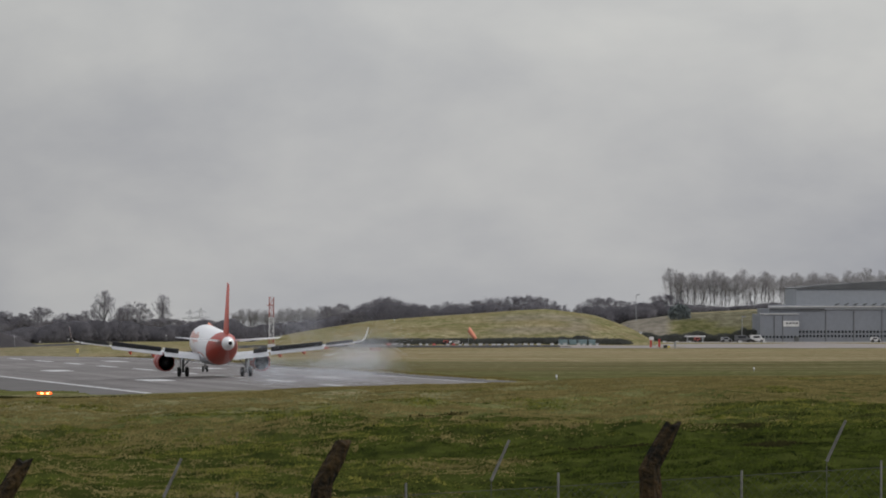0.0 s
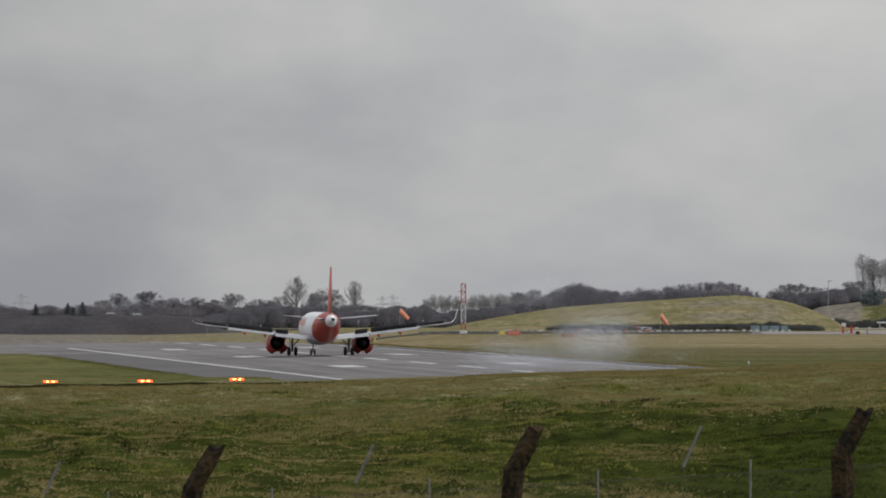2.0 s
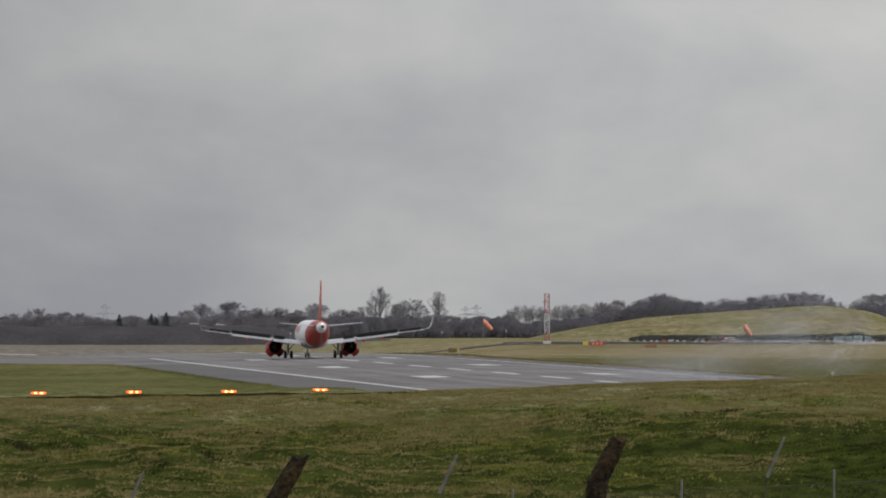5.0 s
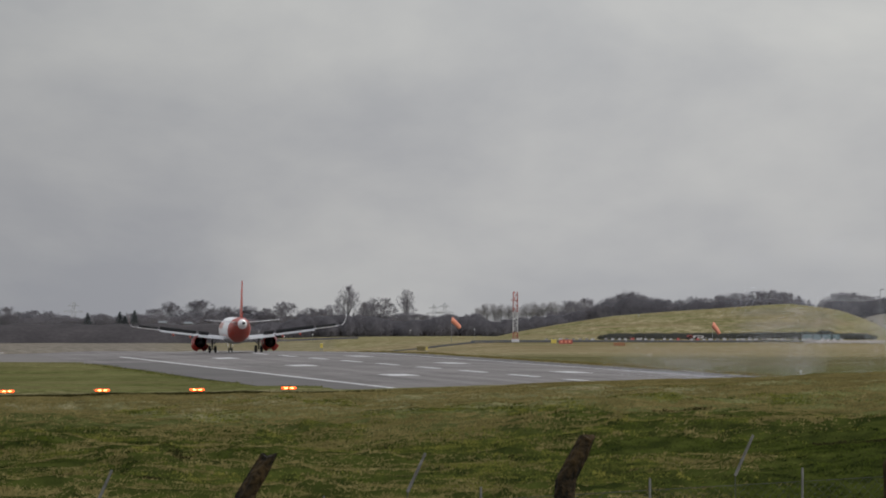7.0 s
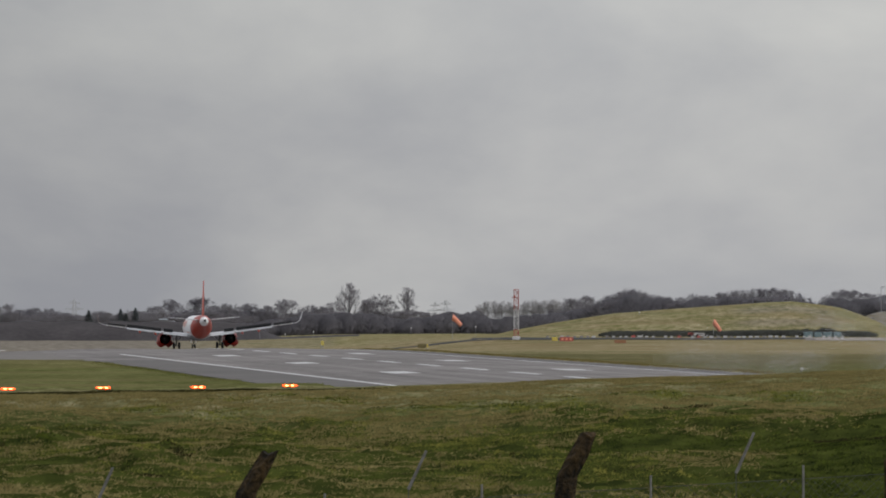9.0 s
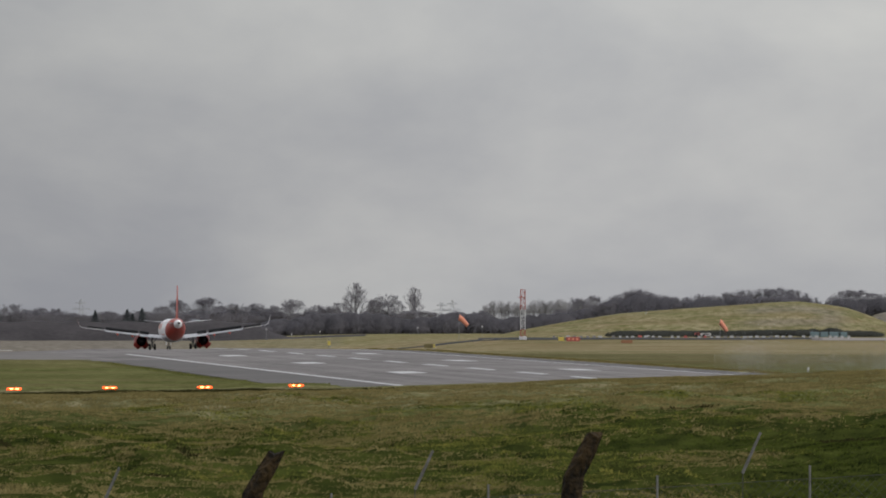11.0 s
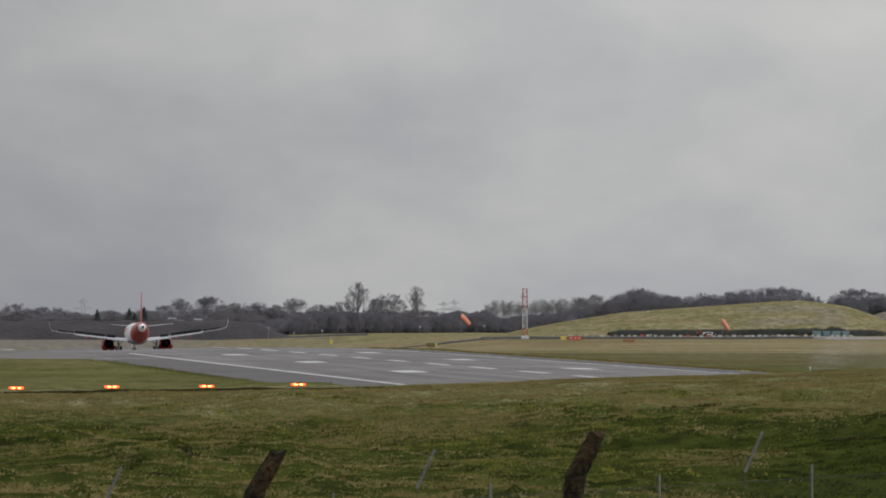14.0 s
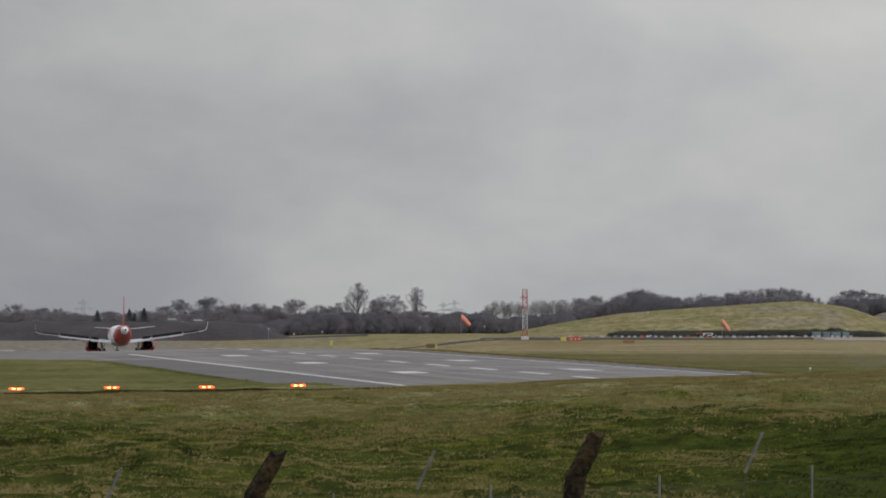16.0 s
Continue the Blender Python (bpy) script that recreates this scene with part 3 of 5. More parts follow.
def livery_material():
    """White hull with an orange sweep round the rear body; the tail cone is white again."""
    m = bpy.data.materials.new("white_and_orange_hull_paint")
    m.use_nodes = True
    n, l = m.node_tree.nodes, m.node_tree.links
    b = n["Principled BSDF"]
    b.inputs["Roughness"].default_value, b.inputs["Specular IOR Level"].default_value = 0.38, 0.3
    co, sep = n.new("ShaderNodeTexCoord"), n.new("ShaderNodeSeparateXYZ")
    l.new(co.outputs["Object"], sep.inputs[0])

    def calc(op, a, c, d=None):
        x = n.new("ShaderNodeMath")
        x.operation = op
        for s, v in zip(x.inputs, (a, c, d)):
            if v is None:
                continue
            if isinstance(v, (int, float)):
                s.default_value = v
            else:
                l.new(v, s)
        return x.outputs[0]
    slant = calc("MULTIPLY_ADD", sep.outputs["Z"], 1.35, sep.outputs["Y"])
    ahead = calc("LESS_THAN", slant, -3.6)
    behind = calc("GREATER_THAN", sep.outputs["Y"], -16.9)
    band = calc("MULTIPLY", ahead, behind)
    nz = n.new("ShaderNodeTexNoise")
    nz.inputs["Scale"].default_value, nz.inputs["Detail"].default_value = 1.4, 5
    l.new(co.outputs["Object"], nz.inputs["Vector"])
    w, o, mx = n.new("ShaderNodeValToRGB"), n.new("ShaderNodeValToRGB"), n.new("ShaderNodeMix")
    w.color_ramp.elements[0].color, w.color_ramp.elements[1].color = (0.72, 0.72, 0.72, 1), (0.82, 0.82, 0.83, 1)
    o.color_ramp.elements[0].color, o.color_ramp.elements[1].color = (0.33, 0.026, 0.008, 1), (0.44, 0.036, 0.009, 1)
    mx.data_type = "RGBA"
    l.new(nz.outputs["Fac"], w.inputs["Fac"])
    l.new(nz.outputs["Fac"], o.inputs["Fac"])
    l.new(band, mx.inputs[0])
    l.new(w.outputs["Color"], mx.inputs[6])
    l.new(o.outputs["Color"], mx.inputs[7])
    l.new(mx.outputs[2], b.inputs["Base Color"])
    return m


def make_aircraft():
    plane = thing("airliner", pose(0, 0, 0), "white twin-jet airliner with orange tail and engines, rolling out after landing", "airplane")
    secs = [(17.7, 3.30, .06, .05), (17.45, 3.31, .38, .34), (16.9, 3.35, .82, .78), (16.0, 3.44, 1.28, 1.25), (14.6, 3.58, 1.68, 1.72), (13.0, 3.69, 1.90, 1.97),
            (11.5, 3.72, 1.975, 2.07), (4, 3.72, 1.975, 2.07), (-5.5, 3.72, 1.975, 2.07), (-7.5, 3.80, 1.95, 2.00), (-9.5, 3.96, 1.85, 1.86), (-11.5, 4.17, 1.66, 1.66),
            (-13.5, 4.38, 1.38, 1.40), (-15.3, 4.56, 1.06, 1.10), (-17.0, 4.70, .76, .80), (-18.5, 4.79, .50, .53), (-19.5, 4.83, .34, .36)]
    hull = part("fuselage", loft(bmesh.new(), [circle(*s) for s in secs], True), livery_material(), plane, "white hull with an orange rear body", True)
    bm = bmesh.new()
    loft(bm, [circle(-19.45, 4.83, .35, .37, 20), circle(-19.85, 4.84, .27, .29, 20)], True)
    part("exhaust_cone", bm, WHITE, hull, "white tail cone")
    bm = bmesh.new()
    rod(bm, (0, -19.80, 4.84), (0, -19.89, 4.84), 0.235, n=18)
    part("exhaust_outlet", bm, SOOT, hull, "black exhaust outlet")
    bm = bmesh.new()
    bmesh.ops.create_icosphere(bm, subdivisions=1, radius=0.06, matrix=Matrix.Translation((0, -19.6, 5.22)))
    part("tail_light", bm, glow("white_tail_lamp", (1.0, 0.97, 0.9), 2.5), hull, "lit white tail light")
    # belly fairing under the wing root
    bm = bmesh.new()
    loft(bm, [circle(y, 2.35, r, h, 20) for y, r, h in ((6.8, .9, .5), (5.2, 1.75, .80), (0, 2.05, .92), (-3, 1.9, .85), (-5.4, 1.0, .45))], True)
    part("belly_fairing", bm, WING_GREY, plane, "pale grey belly fairing", True)
    # plain coloured blocks where the hull's lettering stands
    for s in (-1, 1):
        for y0, y1, a0, a1 in ((11.4, 10.2, 8, 40), (9.9, 8.8, 8, 34), (8.5, 7.4, 8, 34), (7.1, 6.0, 2, 34), (5.7, 4.7, 8, 42), (4.4, 3.4, 8, 34), (3.1, 2.3, 8, 34), (2.5, -4.5, -44, -22)):
            bm = bmesh.new()
            cols = [[bm.verts.new((s * 1.985 * math.cos(a), y, 3.72 + 2.08 * math.sin(a))) for a in [radians(a0 + (a1 - a0) * i / 5) for i in range(6)]] for y in (y0, (y0 + y1) / 2, y1)]
            for a, b in zip(cols, cols[1:]):
                for i in range(5):
                    bm.faces.new((a[i], a[i + 1], b[i + 1], b[i]))
            part("hull_marking", bm, PALE_ORANGE, hull, "pale orange bar of hull lettering")
    # fin and rudder
    def fin_ring(z, yle, chord, th):
        return [(q[2] - 0, q[1], z) for q in [(0, p[1], p[2]) for p in foil(0, yle, chord, 0, th)]]
    bm = bmesh.new()
    loft(bm, [fin_ring(4.9, -10.4, 4.9, .48), fin_ring(5.8, -11.2, 4.4, .44), fin_ring(11.82, -15.6, 1.75, .2)])
    fin = part("fin", bm, ORANGE, plane, "orange tail fin", True)
    bm = bmesh.new()
    loft(bm, [fin_ring(5.75, -15.62, 1.95, .22), fin_ring(11.67, -17.37, 0.95, .1)])
    part("rudder", bm, ORANGE, fin, "orange rudder", True)
    # tailplanes, wings
    for s in (-1, 1):
        bm = bmesh.new()
        loft(bm, [foil(s * x, y, c, z, t) for x, y, c, z, t in ((0.5, -13.0, 3.6, 4.92, .36), (6.22, -16.3, 1.35, 5.42, .14))])
        tp = part("tailplane", bm, WING_GREY, plane, "pale grey tailplane", True)
        bm = bmesh.new()
        loft(bm, [foil(s * x, y, c, z, t) for x, y, c, z, t in ((1.3, -16.98, 0.9, 4.97, .12), (6.0, -17.55, 0.42, 5.39, .06))])
        part("elevator", bm, WHITE, tp, "white elevator", True)

        bm = bmesh.new()
        loft(bm, [foil(s * w[0], *w[1:]) for w in WING])
        wing = part("wing", bm, WING_GREY, plane, "light grey swept wing", True)
        # sharklet: curves up from the tip
        bm = bmesh.new()
        rings = []
        for k, (dx, dz, yl, ch) in enumerate(((0.0, 0.0, -3.2, 1.6), (0.55, 0.10, -3.75, 1.30), (0.95, 0.45, -4.2, 1.05), (1.12, 1.0, -4.7, .85), (1.28, 1.90, -5.5, .38))):
            ang = (0, 0.35, 1.0, 1.35, 1.42)[k]
            ring = []
            for p in foil(0, yl, ch, 0, 0.12):
                ring.append((s * (16.6 + dx - p[2] * math.sin(ang)), p[1], 4.30 + dz + p[2] * math.cos(ang)))
            rings.append(ring)
        loft(bm, rings)
        tip = part("winglet", bm, WHITE, wing, "upturned winglet, white inside and dull orange outside", True)
        tip.data.materials.append(DULL_ORANGE)
        for p in tip.data.polygons:
            p.material_index = int(p.normal.x * s > 0.2 and p.center.z > 4.85)
        # flaps, lowered
        for a, b, drop, back in ((2.0, 6.25, 0.40, 1.05), (6.5, 12.7, 0.28, 0.80)):
            bm = bmesh.new()
            rings = []
            for x in (a, b):
                yle, ch, z, th = wing_at(x)
                te = yle - ch
                rings.append([(s * x, te + 0.35, z - 0.02), (s * x, te + 0.05, z + 0.03), (s * x, te - back, z - drop + 0.02), (s * x, te - back, z - drop - 0.03), (s * x, te + 0.1, z - 0.22)])
            loft(bm, rings)
            part("flap", bm, WING_GREY, wing, "pale lowered flap")
        # aileron
        bm = bmesh.new()
        rings = []
        for x in (12.9, 16.4):
            yle, ch, z, th = wing_at(x)
            te = yle - ch
            rings.append([(s * x, te + 0.1, z + 0.05), (s * x, te - 0.12, z + 0.03), (s * x, te - 0.12, z - 0.01), (s * x, te + 0.1, z - 0.10)])
        loft(bm, rings)
        part("trailing_edge", bm, WHITE, wing, "white trailing edge")
        # spoilers, raised
        for a, b in ((4.5, 6.15), (6.6, 8.1), (8.12, 9.6), (9.62, 11.1), (11.12, 12.6), (13.0, 16.1)):
            bm = bmesh.new()
            rings = []
            for x in (a, b):
                yle, ch, z, th = wing_at(x)
                te = yle - ch
                h0 = te + (0.75 if x < 12.9 else 0.30)
                ln = 0.92 if x < 12.9 else 0.62
                rings.append([(s * x, h0, z + 0.06), (s * x, h0 - ln * 0.72, z + 0.06 + ln * 0.60), (s * x, h0 - ln * 0.75, z + 0.03 + ln * 0.58), (s * x, h0 - 0.06, z - 0.02)])
            loft(bm, rings)
            part("spoiler", bm, SPOILER_DARK, wing, "dark raised spoiler")
        # flap track fairings
        for x in (4.2, 7.6, 10.4):
            yle, ch, z, th = wing_at(x)
            te = yle - ch
            bm = bmesh.new()
            loft(bm, [[(s * x + r * math.cos(q), y, zz + r * 1.3 * math.sin(q)) for q in [i * math.pi / 5 for i in range(10)]]
                      for y, zz, r in ((te + 2.2, z - 0.25, .05), (te + 1.2, z - 0.36, .17), (te - 0.2, z - 0.50, .17), (te - 1.5, z - 0.62, .03))])
            part("flap_fairing", bm, ORANGE if x > 5 else WING_GREY, wing, "orange flap fairing" if x > 5 else "", True)
        # engine
        cx, cz = s * 5.75, 1.68
        bm = bmesh.new()
        prof = ((6.3, .98), (6.15, 1.06), (5.4, 1.17), (4.2, 1.21), (3.0, 1.18), (2.2, 1.12))
        rings = [[(cx + r * math.cos(i * math.pi / 12), y, cz + r * math.sin(i * math.pi / 12)) for i in range(24)] for y, r in prof]
        inner = [[(cx + r * math.cos(i * math.pi / 12), y, cz + r * math.sin(i * math.pi / 12)) for i in range(24)] for y, r in ((2.2, 1.02), (4.0, 1.0), (6.0, .9))]
        vs = [[bm.verts.new(p) for p in r] for r in rings + inner]
        vs.append(vs[0])
        for a, b in zip(vs, vs[1:]):
            for i in range(24):
                bm.faces.new((a[i], a[(i + 1) % 24], b[(i + 1) % 24], b[i]))
        eng = part("engine", bm, NACELLE, plane, "orange engine nacelle", True)
        bm = bmesh.new()
        rings = [[(cx + r * math.cos(i * math.pi / 12), y, cz + r * math.sin(i * math.pi / 12)) for i in range(24)] for y, r in ((2.2, 1.10), (1.3, 1.03), (0.6, .96), (0.6, .93), (1.4, .97), (2.2, 1.02))]
        vs = [[bm.verts.new(p) for p in r] for r in rings]
        vs.append(vs[0])
        for a, b in zip(vs, vs[1:]):
            for i in range(24):
                bm.faces.new((a[i], a[(i + 1) % 24], b[(i + 1) % 24], b[i]))
        part("fan_duct", bm, NACELLE, eng, "orange fan duct rim", True)
        bm = bmesh.new()
        rod(bm, (cx, 2.6, cz), (cx, 2.55, cz), 1.0, n=24)
        rod(bm, (cx, 2.5, cz), (cx, 0.1, cz), 0.62, 0.40, n=20)
        rod(bm, (cx, 0.1, cz), (cx, -0.6, cz), 0.28, 0.05, n=16)
        part("exhaust_core", bm, SOOT, eng, "sooty black exhaust core", True)
        for j in range(4):
            # petal door, hinged at its aft edge
            a0 = radians(45 + 90 * j)
            bm = bmesh.new()
            n = 6
            out = []
            for y, r in ((1.85, 1.12), (1.3, 1.07), (0.75, 1.00)):
                out.append([(r, q, y) for q in [a0 - radians(36) + radians(72) * i / n for i in range(n + 1)]])
            ring = lambda row, dr: [bm.verts.new(((r + dr) * math.cos(q) - math.cos(a0) * 1.02, y - 0.95, (r + dr) * math.sin(q) - math.sin(a0) * 1.02)) for r, q, y in row]
            o, i_ = [ring(r, 0.035) for r in out], [ring(r, -0.02) for r in out]
            for g in (o, i_):
                for a, b in zip(g, g[1:]):
                    for i in range(n):
                        bm.faces.new((a[i], a[i + 1], b[i + 1], b[i]))
            for i in range(n):
                bm.faces.new((o[0][i], o[0][i + 1], i_[0][i + 1], i_[0][i]))
                bm.faces.new((o[-1][i], o[-1][i + 1], i_[-1][i + 1], i_[-1][i]))
            door = part("reverser_door", bm, NACELLE, eng, "orange reverser door")
            hub = (cx + math.cos(a0) * 1.02, 0.95, cz + math.sin(a0) * 1.02)
            door.matrix_basis = Matrix.Translation(hub)
            DOORS.append((door, Vector(hub), a0))
        bm = bmesh.new()
        box(bm, cx - 0.16, cx + 0.16, -0.6, 4.2, 2.75, 3.3, 0.06)
        part("pylon", bm, WING_GREY, wing, "engine pylon")
        # main gear
        gx = s * 3.795
        bm = bmesh.new()
        rod(bm, (gx, 0, 0.55), (gx, 0, 2.7), 0.13, 0.16, 10)
        rod(bm, (gx - 0.5, 0, 0.58), (gx + 0.5, 0, 0.58), 0.09, n=10)
        rod(bm, (gx, 0, 1.2), (gx - s * 1.2, 0.1, 2.5), 0.07, n=8)
        rod(bm, (gx, -0.05, 1.0), (gx, -0.35, 1.6), 0.05, n=6)
        gear = part("main_gear_leg", bm, STEEL, plane, "steel landing gear leg")
        bm = bmesh.new()
        box(bm, gx + s * 0.28, gx + s * 0.33, -0.5, 0.5, 1.0, 2.6, 0.01)
        part("gear_door", bm, WING_GREY, gear)
        for o in (-0.465, 0.465):
            wheel(gear, gx + o, 0.0, 0.585, 0.40)
    bm = bmesh.new()
    rod(bm, (0, 12.64, 0.38), (0, 12.5, 2.0), 0.09, n=10)
    rod(bm, (-0.3, 12.64, 0.38), (0.3, 12.64, 0.38), 0.06, n=8)
    rod(bm, (0, 12.6, 0.9), (0, 13.5, 1.8), 0.05, n=8)
    ng = part("nose_gear_leg", bm, STEEL, plane, "steel nose gear leg")
    for o in (-0.25, 0.25):
        wheel(ng, o, 12.64, 0.38, 0.22)
    for s in (-1, 1):
        bm = bmesh.new()
        box(bm, s * 0.42 - 0.02, s * 0.42 + 0.02, 12.0, 13.6, 1.0, 1.75, 0.01)
        part("nose_gear_door", bm, WHITE, plane)
    return plane


def wheel(leg, x, y, r, w):
    bm = bmesh.new()
    n = 20
    prof = ((-w / 2, r * 0.55), (-w / 2, r * 0.86), (-w * 0.36, r * 0.97), (0, r), (w * 0.36, r * 0.97), (w / 2, r * 0.86), (w / 2, r * 0.55))
    loft(bm, [[(q, rr * math.cos(i * 2 * math.pi / n), rr * math.sin(i * 2 * math.pi / n)) for i in range(n)] for q, rr in prof])
    ob = part("tyre", bm, RUBBER, leg, "black rubber tyre", True)
    ob.matrix_basis = Matrix.Translation((x, y, r))


DOORS = []
plane = make_aircraft()


# ---- tyre smoke, drifting wisps of fine droplets ----
def make_smoke():
    rg = np.random.RandomState(5)
    cloud = thing("tyre_smoke", pose(0, 0, 0), "thin bluish-white tyre smoke drifting over the runway", "smoke")
    moves = []
    for i in range(48):
        m = 6500
        c = rg.normal(0, 1, (m, 3)) * np.array([1.5, 4.5, 0.95])
        e = rg.normal(0, 1, (m, 2, 3)) * 0.0116
        v = np.stack([c, c + e[:, 0], c + e[:, 1]], 1).reshape(-1, 3)
        ob = raw("smoke_wisp", v.tolist(), np.arange(m * 3).reshape(-1, 3).tolist(), SMOKE, cloud)
        late = rg.rand()
        moves.append((ob, rg.normal(0, 1, 3), late))
    return cloud, moves


smoke, wisps = make_smoke()


# ---- trees ----
def grow(seed, h, spread, bole, upright, limbs, thick, depth=5, twigs=9):
    """Branch segments of one bare tree: (from, to, radius, radius, order). Limbs fork again and again inside an uneven domed crown."""
    rg = random.Random(seed)
    segs = []
    fork, half = h * bole, h * (1 - bole) * 0.5

    def room(p):
        az = math.atan2(p.y, p.x)
        wide = spread * h * (1 + 0.13 * math.sin(3 * az + seed) + 0.09 * math.sin(5 * az + 2 * seed))
        return (p.x ** 2 + p.y ** 2) / wide ** 2 + ((p.z - fork - half) / half) ** 2

    def bent(d, amount):
        return (d + Vector((rg.gauss(0, amount), rg.gauss(0, amount), rg.gauss(0.05 + 0.12 * upright, amount)))).normalized()

    def sprays(a, b, d, count):
        for _ in range(count):
            p = a.lerp(b, rg.random())
            e = (d + Vector((rg.gauss(0, .65), rg.gauss(0, .65), rg.gauss(0.15 + upright * .2, .55)))).normalized()
            segs.append((p, p + e * h * rg.uniform(0.030, 0.075), 0, 0, 3))

    def branch(p, d, length, r, level):
        q = p
        for k in range(2):
            d = bent(d, 0.16)
            e = q + d * length * 0.5
            segs.append((q, e, r * (1, .82)[k], r * (.82, .66)[k], 1 if level < 3 else 2))
            if level >= 2:
                sprays(q, e, d, twigs // 3 + 1)
            q = e
        if level >= depth or room(q) > 1.0:
            sprays(p.lerp(q, 0.3), q, d, twigs)
            return
        turn = rg.uniform(0, 6.283)
        for k in range(3 if rg.random() < 0.45 else 2):
            side = d.orthogonal().normalized()
            side.rotate(Matrix.Rotation(turn + k * 2.4, 3, d))
            branch(q, (d + side * math.tan(radians(rg.uniform(16, 44)))).normalized(), length * rg.uniform(0.64, 0.90), r * (0.72 if k == 0 else 0.55), level + 1)

    lean = Vector((rg.gauss(0, .03), rg.gauss(0, .03), 1)).normalized()
    top = lean * h * (0.55 + 0.2 * upright)
    segs.append((Vector((0, 0, 0)), lean * fork, thick, thick * .85, 0))
    segs.append((lean * fork, top, thick * .75, thick * .2, 0))
    for i in range(limbs):
        f = rg.uniform(0.0, 0.9) if i else 1.0
        p = (lean * fork).lerp(top, f)
        az, rise = i * 2.4 + rg.uniform(-.5, .5), radians(rg.uniform(12, 58) + 22 * upright + 20 * f)
        d = Vector((math.cos(az) * math.cos(rise), math.sin(az) * math.cos(rise), math.sin(rise)))
        branch(p, d, half * rg.uniform(0.42, 0.62) * (1 - 0.3 * f), thick * rg.uniform(.28, .42) * (1 - 0.4 * f), 1)
    high = max(b.z for _, b, _, _, _ in segs)
    wide = sorted(math.hypot(b.x, b.y) for _, b, _, _, _ in segs)[int(len(segs) * 0.97)]
    k = Vector((spread * h / wide, spread * h / wide, h / high))
    return [(a * k, b * k, r0, r1, o) for a, b, r0, r1, o in segs]


def bare_tree(seed, h, spread, bole, upright, limbs, thick, twig, label, fine, depth=5, twigs=9, name="bare_tree"):
    rg = random.Random(seed + 100)
    root = thing(name, pose(0, 0, -200), label, "tree", "trees along the skyline")
    vs, fs, tv, tf = [], [], [], []
    for a, b, r0, r1, o in grow(seed, h, spread, bole, upright, limbs, thick, depth, twigs):
        d = (b - a).normalized()
        s = d.orthogonal().normalized()
        t = d.cross(s)
        if o <= 1:
            k = len(vs)
            for p, r in ((a, r0), (b, r1)):
                for i in range(5):
                    q = i * 1.2566
                    vs.append(tuple(p + (s * math.cos(q) + t * math.sin(q)) * r))
            fs += [(k + i, k + (i + 1) % 5, k + 5 + (i + 1) % 5, k + 5 + i) for i in range(5)]
        else:
            w = max(r0, fine * 1.5) if o == 2 else fine
            s.rotate(Matrix.Rotation(rg.uniform(0, 3.1), 3, d))
            k = len(tv)
            tv += [tuple(a - s * w), tuple(a + s * w), tuple(b)]
            tf.append((k, k + 1, k + 2))
    raw("trunk", vs, fs, BARK, root)
    raw("crown", tv, tf, twig, root)
    return root


def conifer():
    rg = random.Random(3)
    root = thing("conifer", pose(0, 0, -200), "dark evergreen conifer on the skyline", "tree", "conifers")
    bm = bmesh.new()
    rod(bm, (0, 0, 0), (0, 0, 8), 0.2, 0.03, 6)
    part("trunk", bm, BARK, root)
    vs, fs = [], []
    for i in range(1800):
        z = 0.6 + 7.6 * rg.random() ** 1.3
        r = (8.5 - z) * 0.50 * rg.uniform(0.4, 1.15)
        a = rg.uniform(0, 6.283)
        c = Vector((r * math.cos(a), r * math.sin(a), z - r * 0.25))
        q = Vector((math.cos(a), math.sin(a), -0.3)) * 0.3
        s = Vector((-math.sin(a), math.cos(a), 0)) * 0.14
        k = len(vs)
        vs += [tuple(c - q * 1.2 + s), tuple(c - q * 1.2 - s), tuple(c + q)]
        fs.append((k, k + 1, k + 2))
    raw("crown", vs, fs, EVERGREEN, root)
    return root


def thicket(name, b0, b1, d, tops, material, seed, label, depth=14, density=1.0):
    """A far belt of scrub: overlapping twiggy clumps under an uneven top line."""
    rg = np.random.RandomState(seed)
    n = int((b1 - b0) * 0.45 * density)
    bs = rg.uniform(b0, b1, n)
    e = np.interp(bs, [p[0] for p in tops], [p[1] for p in tops])
    V, N = [], []
    for b, el in zip(bs, e):
        y = d + rg.uniform(0, depth)
        x = across(b, y)
        g = place(x, y)
        top = level(el - 6 + 13 * float(lattice(np.array(b / 26.0), np.array(seed * 3.7), 61)) + 9 * rg.rand(), y)
        hh = max(1.0, top - g)
        m = 680
        w = rg.uniform(1.6, 3.6)
        rr = np.sqrt(rg.rand(m))
        a = rg.uniform(0, 6.283, m)
        t = rg.rand(m) ** 0.75
        prof = np.sqrt(np.clip(1 - (t * 1.02 - 0.35) ** 2 / 0.45, 0.03, 1))
        c = np.stack([x + w * rr * np.cos(a) * prof, y + w * rr * np.sin(a) * prof, g + hh * t], -1)
        ln = rg.uniform(0.35, 1.0, (m, 1))
        q = np.stack([rg.normal(0, .6, m), rg.normal(0, .15, m), rg.uniform(0.1, 1.0, m)], -1)
        q = q / np.linalg.norm(q, axis=1, keepdims=True) * ln
        s = rg.normal(0, 1, (m, 3)) * np.array([1.0, 0.25, 0.5]) * np.where(t < 0.55, 0.085, 0.036)[:, None]
        V.append(np.stack([c - q * 0.5 - s, c - q * 0.5 + s, c + q * 0.5], 1))
        N.append(np.stack([(c[:, 0] - x) / w, (c[:, 1] - y) / w - 0.25, 1.3 * t - 0.25], -1) + rg.normal(0, 0.2, (m, 3)))
    me = leafy(name, np.concatenate(V), np.concatenate(N), material)
    tagged(new(name, me), label, "hedge", kind="stuff")


